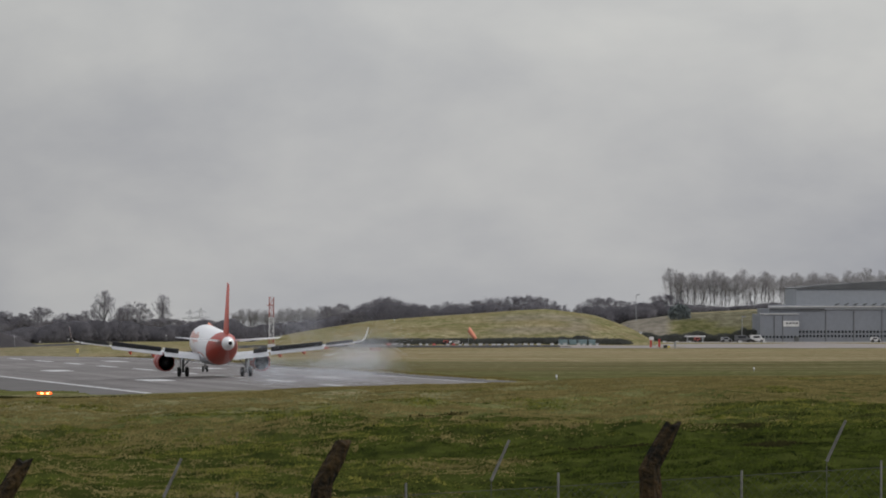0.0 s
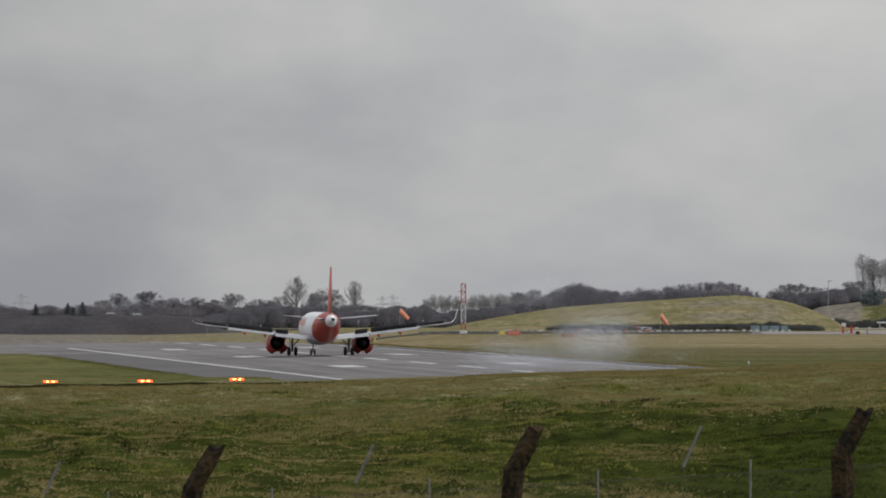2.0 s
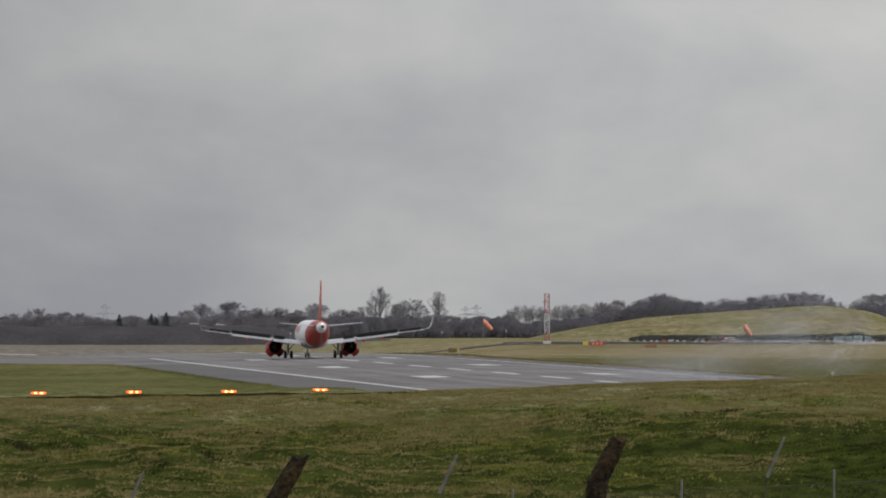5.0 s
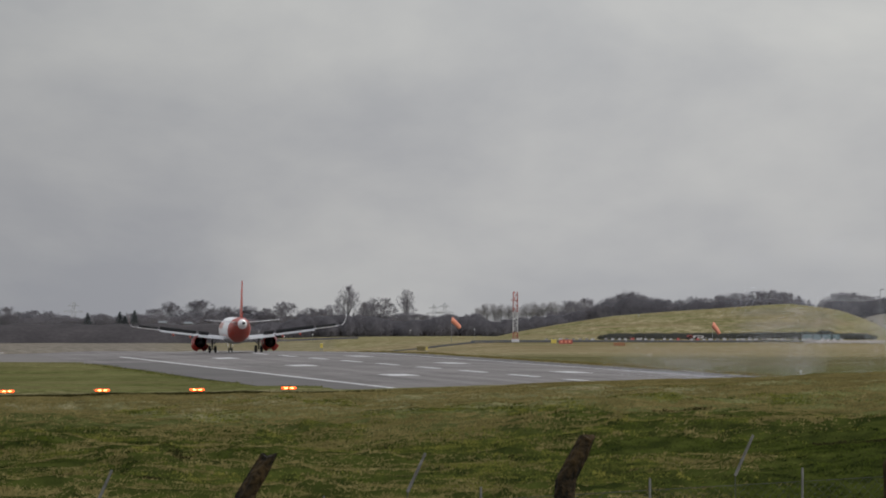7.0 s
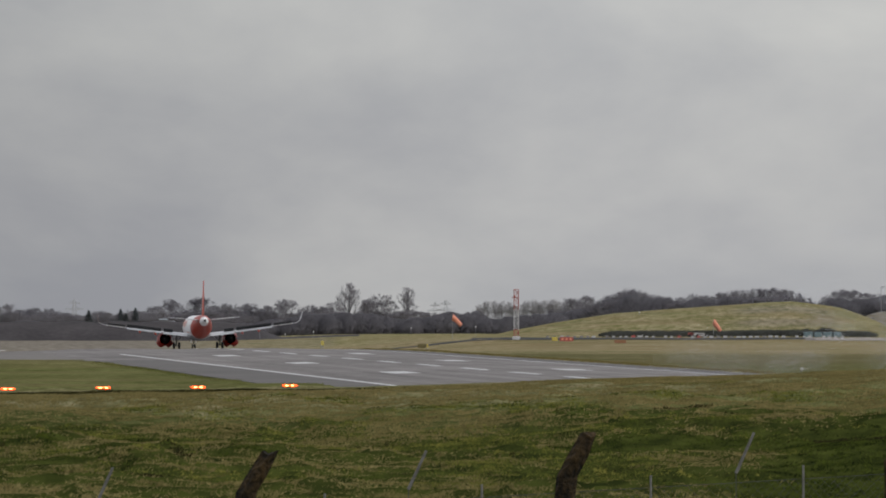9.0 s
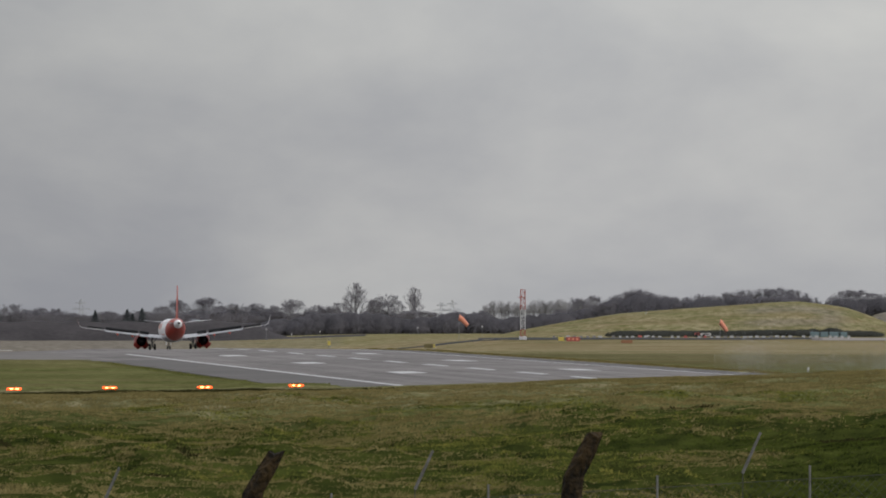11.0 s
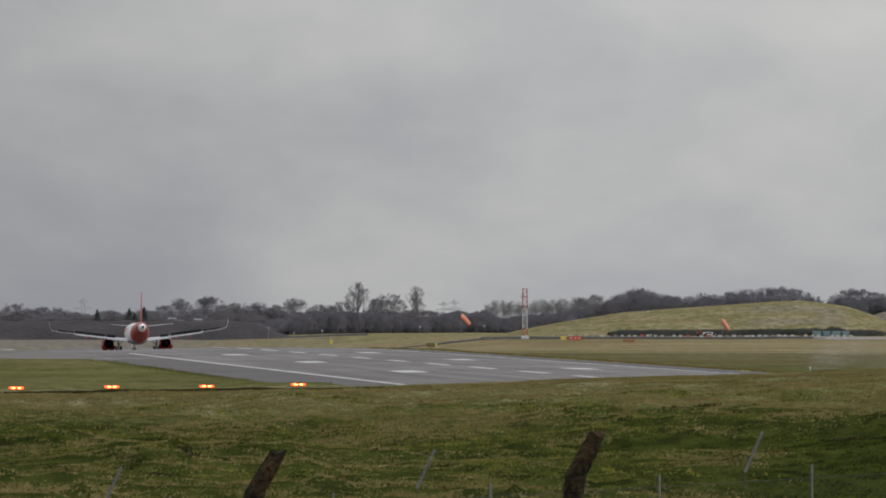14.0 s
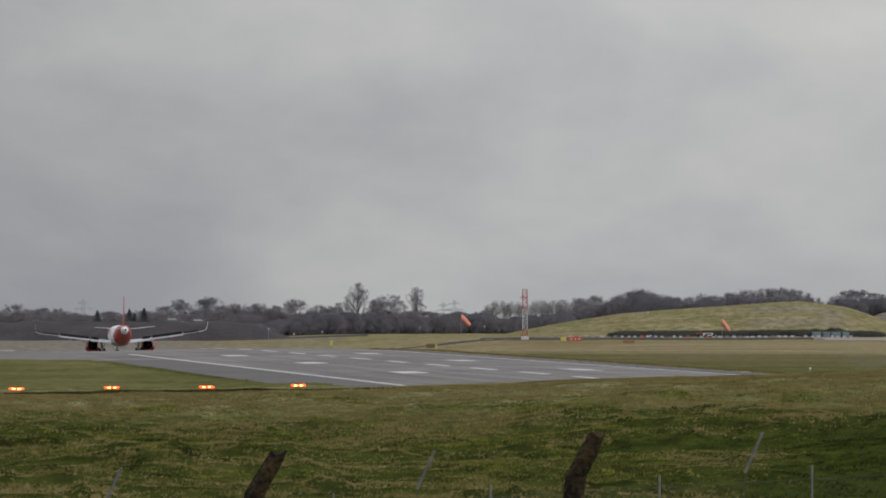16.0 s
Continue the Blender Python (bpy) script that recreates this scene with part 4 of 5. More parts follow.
def make_trees():
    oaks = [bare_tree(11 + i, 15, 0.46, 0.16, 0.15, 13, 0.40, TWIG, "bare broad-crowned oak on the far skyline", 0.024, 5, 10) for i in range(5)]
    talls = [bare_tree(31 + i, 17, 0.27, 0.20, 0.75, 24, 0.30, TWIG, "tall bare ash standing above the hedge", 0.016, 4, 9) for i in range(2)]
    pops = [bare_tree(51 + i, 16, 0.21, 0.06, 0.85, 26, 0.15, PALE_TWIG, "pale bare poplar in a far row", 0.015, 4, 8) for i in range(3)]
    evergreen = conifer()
    rg = random.Random(8)

    def plant(kind, b, e, d, wide=1.0):
        src = kind if not isinstance(kind, list) else kind[rg.randrange(len(kind))]
        x = across(b, d)
        g = place(x, d) - 0.3
        base_h = {"bare_tree": 15.0, "tall_bare_tree": 17.0, "poplar": 16.0, "conifer": 8.4}.get(src.name.split(".")[0], 15.0)
        k = (level(e, d) - g) / (17.0 if src in talls else 16.0 if src in pops else base_h)
        src.scale = (k * wide, k * wide, k)
        copy_thing(src, Matrix.Translation((x, d, g)) @ Matrix.Rotation(rg.uniform(0, 6.28), 4, "Z"))
        src.scale = (1, 1, 1)
    for b, e, w in ((22, 537, 1.0), (-70, 548, 1.0), (75, 544, 1.1), (108, 545, 1.0), (290, 541, 1.1), (318, 528, .8), (370, 523, 1.0), (420, 536, .9), (455, 536, 1.1), (490, 540, .9),
                    (522, 528, .9), (562, 539, .9), (605, 533, 1.0), (583, 541, .9), (690, 519, 1.0), (672, 530, .9), (770, 552, .8), (-20, 546, 1.0), (-110, 545, 1.0), (255, 548, 1.0), (395, 540, .9),
                    (1130, 508, 1.0), (1112, 516, .9), (1150, 516, .9), (1095, 522, .8), (1185, 522, .9), (1215, 524, .9), (1245, 518, .9), (1270, 521, .8), (1298, 514, .9), (1325, 511, .9),
                    (1350, 508, .9), (1380, 507, .9), (1403, 510, .9), (1170, 520, .9), (1505, 511, .9), (1525, 512, .9), (1548, 518, .9), (1567, 519, .8), (1612, 508, .9), (1632, 506, .9),
                    (1590, 520, .8), (1655, 516, .9), (1580, 524, .8), (1780, 520, .8), (1480, 521, .7), (1030, 526, .9), (1055, 522, .8)):
        plant(oaks, b, e - 3, 2340 + rg.uniform(-20, 40), w * 1.12)
    for i in range(58):
        b = -130 + i * 17.4 + rg.uniform(-6, 6)
        plant(oaks, b, 553 - 9 * float(lattice(np.array(b / 60.0), np.array(0.3), 81)) + rg.uniform(-3, 8), 2300 + rg.uniform(0, 30), rg.uniform(1.1, 1.5))
    for i in range(22):
        b = 955 + i * 23 + rg.uniform(-7, 7)
        plant(oaks, b, float(np.interp(b, [955, 1060, 1130, 1240, 1400, 1460], [552, 533, 515, 526, 516, 530])) + rg.uniform(-2, 8), 2300 + rg.uniform(0, 20), rg.uniform(1.0, 1.4))
    for b, e, w in ((633, 495, .95), (737, 503, .85), (660, 525, .6), (1432, 514, .7), (1448, 522, .6)):
        plant(talls, b, e, 2320, w)
    for i in range(17):
        plant(pops, 862 + i * 8.5 + rg.uniform(-4, 4), 526 + rg.uniform(0, 12), 2420, 1.25)
    for i in range(7):
        plant(pops, 1000 + i * 10 + rg.uniform(-4, 4), 524 + rg.uniform(0, 12), 2440, 1.25)
    for i in range(22):
        plant(pops, 1636 + i * 7.6 + rg.uniform(-4, 4), 451 + 15 * abs(math.sin(i * 1.3)) + rg.uniform(0, 14), 2380 + rg.uniform(0, 30), rg.uniform(0.8, 1.3))
    for i in range(26):
        plant(pops, 1805 + i * 8.6 + rg.uniform(-4, 4), 455 + 8 * abs(math.sin(i * 0.9)) + rg.uniform(0, 13), 2380 + rg.uniform(0, 40), rg.uniform(0.85, 1.35))
    for b, e in ((172, 547), (229, 545), (255, 543), (238, 552)):
        plant(evergreen, b, e, 2290, 1.15)
    for src in (*oaks, *talls, *pops, evergreen):
        for o in (*src.children_recursive, src):
            bpy.data.objects.remove(o)
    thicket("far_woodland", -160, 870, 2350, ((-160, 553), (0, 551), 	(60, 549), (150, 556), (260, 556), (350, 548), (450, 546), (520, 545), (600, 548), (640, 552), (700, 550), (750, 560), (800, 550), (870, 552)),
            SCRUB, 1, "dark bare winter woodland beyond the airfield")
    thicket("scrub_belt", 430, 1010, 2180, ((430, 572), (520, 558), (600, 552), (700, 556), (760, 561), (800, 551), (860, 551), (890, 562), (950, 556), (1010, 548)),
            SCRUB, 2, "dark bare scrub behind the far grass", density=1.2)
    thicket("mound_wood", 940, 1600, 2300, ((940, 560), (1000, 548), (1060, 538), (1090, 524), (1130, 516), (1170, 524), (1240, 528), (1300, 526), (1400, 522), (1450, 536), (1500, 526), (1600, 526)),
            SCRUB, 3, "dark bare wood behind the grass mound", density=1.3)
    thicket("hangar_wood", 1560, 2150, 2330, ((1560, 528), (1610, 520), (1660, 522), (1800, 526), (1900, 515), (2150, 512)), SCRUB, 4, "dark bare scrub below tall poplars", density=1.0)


def make_bank():
    """A dark earth bank with rough dead growth beyond the far end of the taxiway."""
    bm = bmesh.new()
    prev = None
    for i in range(91):
        b = -170 + 820 * i / 90
        d = 2085.0
        k = float(1 - sstep(np.array(b), 410, 540))
        x = across(b, d)
        g = place(x, d)
        top = g + max(0.4, (level(568 + 1.2 * math.sin(i * 0.7), d + 18) - g) * k)
        ring = [bm.verts.new((x, d, g - 0.3)), bm.verts.new((x, d + 6, g + (top - g) * 0.45)), bm.verts.new((x, d + 13, g + (top - g) * 0.85)),
                bm.verts.new((x, d + 18, top)), bm.verts.new((x, d + 26, top - 0.3)), bm.verts.new((x, d + 44, g - 0.6))]
        if prev:
            for a in range(5):
                bm.faces.new((prev[a], ring[a], ring[a + 1], prev[a + 1]))
        prev = ring
    tagged(part("earth_bank", bm, mat("dark_earth_bank", (0.064, 0.058, 0.060), (0.038, 0.035, 0.037), 0.10, 0.95, bump=0.6, fine=0.9, spec=0.1), smooth=True),
           "dark brown earth bank with dead winter growth", "embankment", kind="structure")


make_trees()
make_bank()
thicket("low_hedge", 1095, 1550, 1966, ((1095, 597), (1130, 590), (1300, 589), (1400, 586), (1460, 578), (1490, 582), (1550, 594)), DARK_SCRUB, 6, "low dark hedge at the foot of the mound", depth=4, density=0.8)
thicket("bank_hedge", 1585, 1800, 2120, ((1585, 590), (1640, 579), (1700, 572), (1760, 569), (1800, 572)), DARK_SCRUB, 7, "dark scrub at the foot of the hangar bank", depth=12, density=0.8)


# ---- airfield furniture ----
def make_guidance_lights():
    for b, e in ((29, 687), (198, 685), (366, 684), (528, 681)):
        d = 854.0
        x, z = across(b, d), level(e, d)
        g = place(x, d)
        u = thing("guidance_light", Matrix.Translation((x, d, z)) @ Matrix.Rotation(radians(5.1), 4, "Z"), "low orange approach-slope light unit, lit red", "airfield light", "row of four approach lights")
        bm = bmesh.new()
        box(bm, -0.72, 0.72, 0.0, 0.9, -0.13, 0.13, 0.03)
        part("housing", bm, BODY_ORANGE, u, "orange metal housing")
        for k in (-0.36, 0.36):
            bm = bmesh.new()
            bmesh.ops.create_uvsphere(bm, u_segments=16, v_segments=8, radius=0.17, matrix=Matrix.Translation((k, -0.03, 0.0)) @ Matrix.Diagonal((2.1, 0.5, 0.62, 1)))
            part("lens", bm, PAPI_GLOW, u, "glowing red lens", True)
            bm = bmesh.new()
            bmesh.ops.create_uvsphere(bm, u_segments=12, v_segments=6, radius=0.07, matrix=Matrix.Translation((k * 0.75, -0.13, 0.0)) @ Matrix.Diagonal((2.3, 0.6, 0.8, 1)))
            part("bulb", bm, BULB, u, "yellow-hot lamp", True)
        for k in (-0.55, 0.55):
            bm = bmesh.new()
            rod(bm, (k, 0.45, -0.15), (k, 0.45, min(-0.2, g - z - 0.1)), 0.04, n=6)
            part("leg", bm, GALV, u)


BULB = glow("hot_lamp_core", (1.0, 0.42, 0.12), 9.0)


def lattice_mast():
    d = 1869.0
    x = across(929, d)
    g = place(x, d)
    h = level(511, d) - g
    root = thing("lattice_mast", pose(x, d, g), "red and white banded lattice mast", "mast")
    bands = 5
    w = 0.47
    for i in range(bands):
        z0, z1 = h * i / bands, h * (i + 1) / bands
        bm = bmesh.new()
        for sx, sy in ((-1, -1), (1, -1), (1, 1), (-1, 1)):
            rod(bm, (sx * w, sy * w, z0), (sx * w, sy * w, z1), 0.10, n=6)
        for k in range(3):
            a, b = z0 + (z1 - z0) * k / 3, z0 + (z1 - z0) * (k + 1) / 3
            f = 1 if k % 2 else -1
            rod(bm, (-w * f, -w, a), (w * f, -w, b), 0.06, n=5)
            rod(bm, (-w * f, w, a), (w * f, w, b), 0.06, n=5)
            rod(bm, (-w, -w * f, a), (-w, w * f, b), 0.06, n=5)
            rod(bm, (w, -w * f, a), (w, w * f, b), 0.06, n=5)
            rod(bm, (-w, -w, b), (w, -w, b), 0.05, n=5)
        part("mast_section", bm, WHITE_PAINT if i in (1, 2) else HAZED_RED, root, "white band" if i in (1, 2) else "red band")
    bm = bmesh.new()
    box(bm, -1.0, 0.5, -0.6, 0.6, h * 0.83, h * 0.83 + 0.16)
    part("platform", bm, HAZED_RED, root)
    bm = bmesh.new()
    box(bm, -0.8, 0.8, -0.8, 0.8, -0.3, 0.7, 0.05)
    part("plinth", bm, WHITE_PAINT, root, "white base cabinet")


def windsock(b, e_top, d, length, drop, bend):
    """A sock blown out and sagging, on a pole."""
    x = across(b, d)
    g = place(x, d)
    z = level(e_top, d) - g
    root = thing("windsock", pose(x, d, g), "faded orange windsock blowing from a slim pole", "windsock", "windsocks")
    bm = bmesh.new()
    rod(bm, (0, 0, -0.2), (0, 0, z + 0.2), 0.04, 0.03, 8)
    part("pole", bm, GALV, root, "slim steel pole")
    bm = bmesh.new()
    rings = []
    for i in range(9):
        k = i / 8
        r = 0.62 - 0.20 * k
        cx = length * (k if bend == 0 else k ** (1 + bend) * 0.9 + 0.1 * k)
        cz = z - 0.15 - drop * (k ** (1.0 if bend == 0 else 1.6))
        ang = math.atan2(drop, length) * (1.0 if bend == 0 else 0.4 + k)
        rings.append([(cx + r * math.cos(q) * math.sin(ang) * 0.8, r * math.sin(q), cz + r * math.cos(q) * math.cos(ang * 0.8)) for q in [j * math.pi / 7 for j in range(14)]])
    loft(bm, rings, True)
    part("sock", bm, SOCK, root, "orange fabric sock", True)


def board(name, b, e, d, w, h, material, label, cat_, group="", legs=True, depth=0.18):
    """A low airfield sign on two legs, e at its middle."""
    x = across(b, d)
    g = place(x, d)
    z = max(level(e, d), g + h / 2 + 0.1)
    root = thing(name, pose(x, d, g), label, cat_, group)
    bm = bmesh.new()
    box(bm, -w / 2, w / 2, -depth / 2, depth / 2, z - g - h / 2, z - g + h / 2, 0.03)
    part("panel", bm, material, root)
    for s in (-1, 1):
        bm = bmesh.new()
        rod(bm, (s * w * 0.35, 0, -0.2), (s * w * 0.35, 0, z - g - h / 2 + 0.05), 0.05, n=6)
        part("leg", bm, GALV, root)
    return root


def make_furniture():
    lattice_mast()
    windsock(816, 559, 1930, 1.9, 1.8, 0.25)
    windsock(1278, 567, 1900, 1.5, 2.0, 0.5)
    r = board("runway_sign", 1018, 599, 1775, 2.7, 0.85, RED_PAINT, "red runway sign with pale bars, on short legs", "sign", "airfield signs")
    for k in (-0.8, 0.0, 0.8):
        bm = bmesh.new()
        z = level(599, 1775) - r.location.z
        box(bm, k - 0.22, k + 0.22, -0.115, -0.095, z - 0.22, z + 0.22)
        part("writing_bar", bm, SOCK, r, "pale bar of unreadable writing")
    board("taxiway_sign", 997, 598.5, 1778, 1.1, 0.8, YELLOW_PAINT, "yellow taxiway sign beside the red one", "sign", "airfield signs")
    board("distance_sign", 762, 611, 1560, 1.5, 0.75, mat("dark_sign_face", (0.16, 0.13, 0.05), (0.09, 0.075, 0.03), 3, 0.7), "dark and yellow airfield sign in the grass", "sign", "airfield signs")
    board("marker_board", 586, 606, 1640, 0.5, 0.8, YELLOW_PAINT, "small yellow marker board in the grass", "sign", "airfield signs")
    board("marker_board", 772, 611, 1560, 0.3, 0.6, YELLOW_PAINT, "small yellow marker board in the grass", "sign", "airfield signs")
    board("cable_marker", 1113, 605, 1690, 2.2, 0.62, mat("rusty_board", (0.30, 0.15, 0.08), (0.22, 0.11, 0.06), 2, 0.9), "rust-brown marker board in the grass", "sign", "airfield signs")
    board("warning_post", 1601, 594, 1850, 0.42, 1.5, DEEP_RED, "red warning post beside the apron", "post", "red posts")
    board("warning_post", 1616, 593, 1850, 0.42, 1.6, DEEP_RED, "red warning post beside the apron", "post", "red posts")
    board("post_box", 1602, 584, 1852, 0.9, 0.7, WHITE_PAINT, "white box on a post by the apron", "sign")
    board("taxiway_sign", 1627, 599, 1820, 0.8, 0.6, mat("black_sign_face", (0.04, 0.04, 0.03), (0.02, 0.02, 0.02), 3, 0.6), "black taxiway sign beside the apron", "sign", "airfield signs")
    board("taxiway_sign", 1633, 599, 1818, 0.5, 0.5, YELLOW_PAINT, "yellow taxiway sign beside the apron", "sign", "airfield signs")
    board("control_box", 1644, 594, 1830, 0.4, 0.9, GALV, "small grey cabinet beside the apron", "cabinet")
    # edge light in the near grass
    for b, e, d in ((1434, 655, 1037), (1784, 642, 1164)):
        x = across(b, d)
        g = place(x, d)
        u = thing("edge_light", pose(x, d, g), "small white field light on a stem in the grass", "airfield light", "edge lights")
        bm = bmesh.new()
        rod(bm, (0, 0, -0.1), (0, 0, 0.35), 0.05, n=8)
        part("stem", bm, GALV, u)
        bm = bmesh.new()
        rod(bm, (0, 0, 0.35), (0, 0, 0.6), 0.14, 0.08, 10)
        part("lamp_head", bm, WHITE_PAINT, u)
    for b, e, d in ((475, 582, 2070), (520, 591, 2060), (570, 587, 2065), (743, 580, 2120), (857, 578, 2010), (1147, 571, 2030), (1152, 594, 1900)):
        x = across(b, d)
        g = place(x, d)
        z = max(level(e, d) - g, 0.4)
        u = thing("field_lamp", pose(x, d, g), "small white field lamp on a slim post", "airfield light", "field lamps")
        bm = bmesh.new()
        rod(bm, (0, 0, -0.1), (0, 0, z), 0.03, n=6)
        part("post", bm, GALV, u)
        bm = bmesh.new()
        rod(bm, (0, 0, z), (0, 0, z + 0.3), 0.17, 0.11, 10)
        part("lamp_head", bm, WHITE_PAINT, u)
    # row of barrier blocks along the far taxiway
    rg = random.Random(4)
    block = {}
    for kind, m in (("white", mat("chalky_concrete", (0.40, 0.40, 0.40), (0.28, 0.28, 0.28), 2, 0.9)), ("red", RED_PAINT), ("grey", mat("dirty_concrete", (0.22, 0.21, 0.2), (0.13, 0.125, 0.12), 2, 0.9))):
        bm = bmesh.new()
        loft(bm, [[(x, y, z) for x, y, z in ((-.9, -w, z0), (.9, -w, z0), (.9, w, z0), (-.9, w, z0))] for z0, w in ((0, .35), (.25, .30), (.45, .16), (.95, .12))])
        model = part("barrier_block", bm, m)
        block[kind] = model.data
        bpy.data.objects.remove(model)
    for i in range(58):
        b = 985 + i * 11.6 if i < 46 else 1560 + (i - 46) * 22
        if rg.random() < 0.14:
            continue
        d = 1958.0 if i < 46 else 2068.0
        kind = "red" if rg.random() < 0.05 else "white" if rg.random() < (0.75 if b > 1110 else 0.3) else "grey"
        x = across(b + rg.uniform(-1.2, 1.2), d)
        o = new("barrier_block", block[kind])
        o.matrix_basis = Matrix.Translation((x, d, place(x, d) + (0.0))) @ Matrix.Diagonal((rg.uniform(0.30, 0.48), 1, rg.uniform(0.38, 0.52), 1))
        tagged(o, {"white": "white concrete barrier block by the taxiway", "red": "red plastic barrier block by the taxiway", "grey": "dirty grey concrete barrier block by the taxiway"}[kind], "barrier", "barrier row")


def vehicle(b, d, length, h, material, label, name="van"):
    x = across(b, d)
    g = place(x, d)
    root = thing(name, pose(x, d, g), label, "vehicle")
    bm = bmesh.new()
    prof = ((-length / 2, .35), (-length / 2, h * .97), (-length / 2 + .12, h), (length * .18, h), (length * .34, h * .58), (length / 2, h * .50), (length / 2, .35))
    loft(bm, [[(px, y, pz) for px, pz in prof] for y in (-.85, .85)])
    part("body", bm, material, root)
    bm = bmesh.new()
    box(bm, -length * .3, length * .15, -.865, -.85, h * .6, h * .85)
    part("window", bm, GLASS_DARK, root)
    for wx in (-length * .3, length * .3):
        for sy in (-.78, .78):
            bm = bmesh.new()
            rod(bm, (wx, sy - .1, .34), (wx, sy + .1, .34), .34, n=12)
            part("wheel", bm, RUBBER, root)


def make_hangar():
    d = 2110.0
    X = lambda b: across(b, d)
    g = place(X(1900), d) - 0.1
    Z = lambda e: level(e, d) - g
    root = thing("hangar", pose(0, d, g), "large grey metal-clad aircraft hangar with a stepped roof", "building")
    base = 0.0
    specs = (("annex_wall", 1795, 1863, 541, 0.0, 30, CLADDING), ("main_wall", 1812, 2500, 531, 1.5, 45, CLADDING), ("upper_wall", 1863, 2500, 495, 9.0, 40, CLADDING_PALE))
    for name, b0, b1, e, y0, dep, m in specs:
        bm = bmesh.new()
        box(bm, X(b0), X(b1), y0, y0 + dep, base - 0.3 if name != "upper_wall" else Z(540), Z(e), 0.05)
        wall = part(name, bm, m, root)
        bm = bmesh.new()
        k = X(b0) + 1.1
        while k < min(X(b1), X(2100)):
            box(bm, k - .03, k + .03, y0 - .02, y0 + .001, (0.1 if name != "upper_wall" else Z(530)), Z(e) - .2)
            k += 1.4
        part("cladding_rib", bm, m, wall)
    # ledges and fascia
    for name, b0, b1, e0, e1, y0, m in (("fascia", 1810, 2500, 524.5, 533, 1.2, CLADDING_PALE), ("ledge", 1810, 2500, 527, 528.5, 0.9, WHITE_PAINT), ("ledge", 1794, 1864, 540, 541.5, -0.3, WHITE_PAINT), ("gutter", 1812, 1910, 531, 533, 0.9, ROOF_DARK)):
        bm = bmesh.new()
        box(bm, X(b0), X(b1), y0, y0 + 1.0, Z(e1), Z(e0), 0.03)
        part(name, bm, m, root)
    # shallow curved dark roof
    bm = bmesh.new()
    rings = []
    for b, e in ((1863, 494.5), (1890, 491), (1930, 488), (1980, 484.5), (2040, 481.5), (2160, 478), (2300, 480), (2500, 494)):
        rings.append([(X(b), 8.6, Z(496)), (X(b), 50, Z(496)), (X(b), 50, Z(e)), (X(b), 8.6, Z(e))])
    loft(bm, rings)
    part("roof", bm, ROOF_DARK, root, "dark curved roof")
    # door joints, windows, sign panel
    for b in (1820, 1835, 1912, 1962, 2012, 2062):
        bm = bmesh.new()
        box(bm, X(b) - .10, X(b) + .10, 1.38 if b > 1863 else -0.1, 1.6, 0.2, Z(534) if b > 1863 else Z(543))
        part("door_joint", bm, ROOF_DARK, root)
    bm = bmesh.new()
    box(bm, -.24, .24, -.06, .06, -.28, .28, 0.02)
    pane = part("window", bm, GLASS_DARK, root)
    me = pane.data
    bpy.data.objects.remove(pane)
    for row, e in enumerate((572.3, 580.0)):
        b = 1866.5
        while b < 2080:
            same("window", me, root, Matrix.Translation((X(b), 1.46, Z(e))))
            b += 6.3
    b = 1800.5
    while b < 1862:
        same("window", me, root, Matrix.Translation((X(b), -0.04, Z(581.5))))
        b += 6.3
    bm = bmesh.new()
    box(bm, X(1836), X(1864), -.16, -.04, Z(563), Z(553), .02)
    sp = part("sign_panel", bm, WHITE_PAINT, root, "white sign panel")
    for k in range(4):
        bm = bmesh.new()
        box(bm, X(1841 + k * 5.6), X(1845 + k * 5.6), -.19, -.15, Z(558.5), Z(555.5))
        part("writing_bar", bm, ROOF_DARK, sp, "dark bar of unreadable writing")
    for k in range(7):
        bm = bmesh.new()
        bx = X(1932 + k * 16.5)
        rod(bm, (bx - .5, .7, Z(525)), (bx + .5, .3, Z(522)), 0.13, n=6)
        rod(bm, (bx, .9, Z(527)), (bx, .9, Z(522)), 0.08, n=6)
        part("floodlight", bm, ROOF_DARK, root, "dark floodlight on the ledge")
    bm = bmesh.new()
    box(bm, X(1855), X(1864), -.10, .1, 0.0, Z(580), .03)
    part("side_door", bm, ROOF_DARK, root, "dark side door")


def pylon(b, e_top, d):
    x = across(b, d)
    g = place(x, d)
    h = level(e_top, d) - g
    root = thing("power_pylon", pose(x, d, g), "grey lattice power pylon on the horizon", "pylon", "power pylons")
    m = PYLON
    bm = bmesh.new()
    w = h * 0.10
    n = 7
    for i in range(n):
        z0, z1 = h * i / n, h * (i + 1) / n
        w0, w1 = w * (1 - .86 * i / n), w * (1 - .86 * (i + 1) / n)
        for sx in (-1, 1):
            for sy in (-1, 1):
                rod(bm, (sx * w0, sy * w0, z0), (sx * w1, sy * w1, z1), .10, n=4)
            rod(bm, (sx * w0, -w0, z0), (-sx * w1, -w1, z1), .06, n=4)
    part("tower", bm, m, root)
    for f, a in ((.70, .13), (.82, .17), (.93, .10)):
        bm = bmesh.new()
        rod(bm, (-h * a, 0, h * f), (h * a, 0, h * f), .11, n=4)
        rod(bm, (-h * a, 0, h * f), (0, 0, h * (f + .045)), .06, n=4)
        rod(bm, (h * a, 0, h * f), (0, 0, h * (f + .045)), .06, n=4)
        part("cross_arm", bm, m, root)


PYLON = mat("weathered_pylon_steel", (0.40, 0.41, 0.43), (0.34, 0.35, 0.37), 1, 0.8)


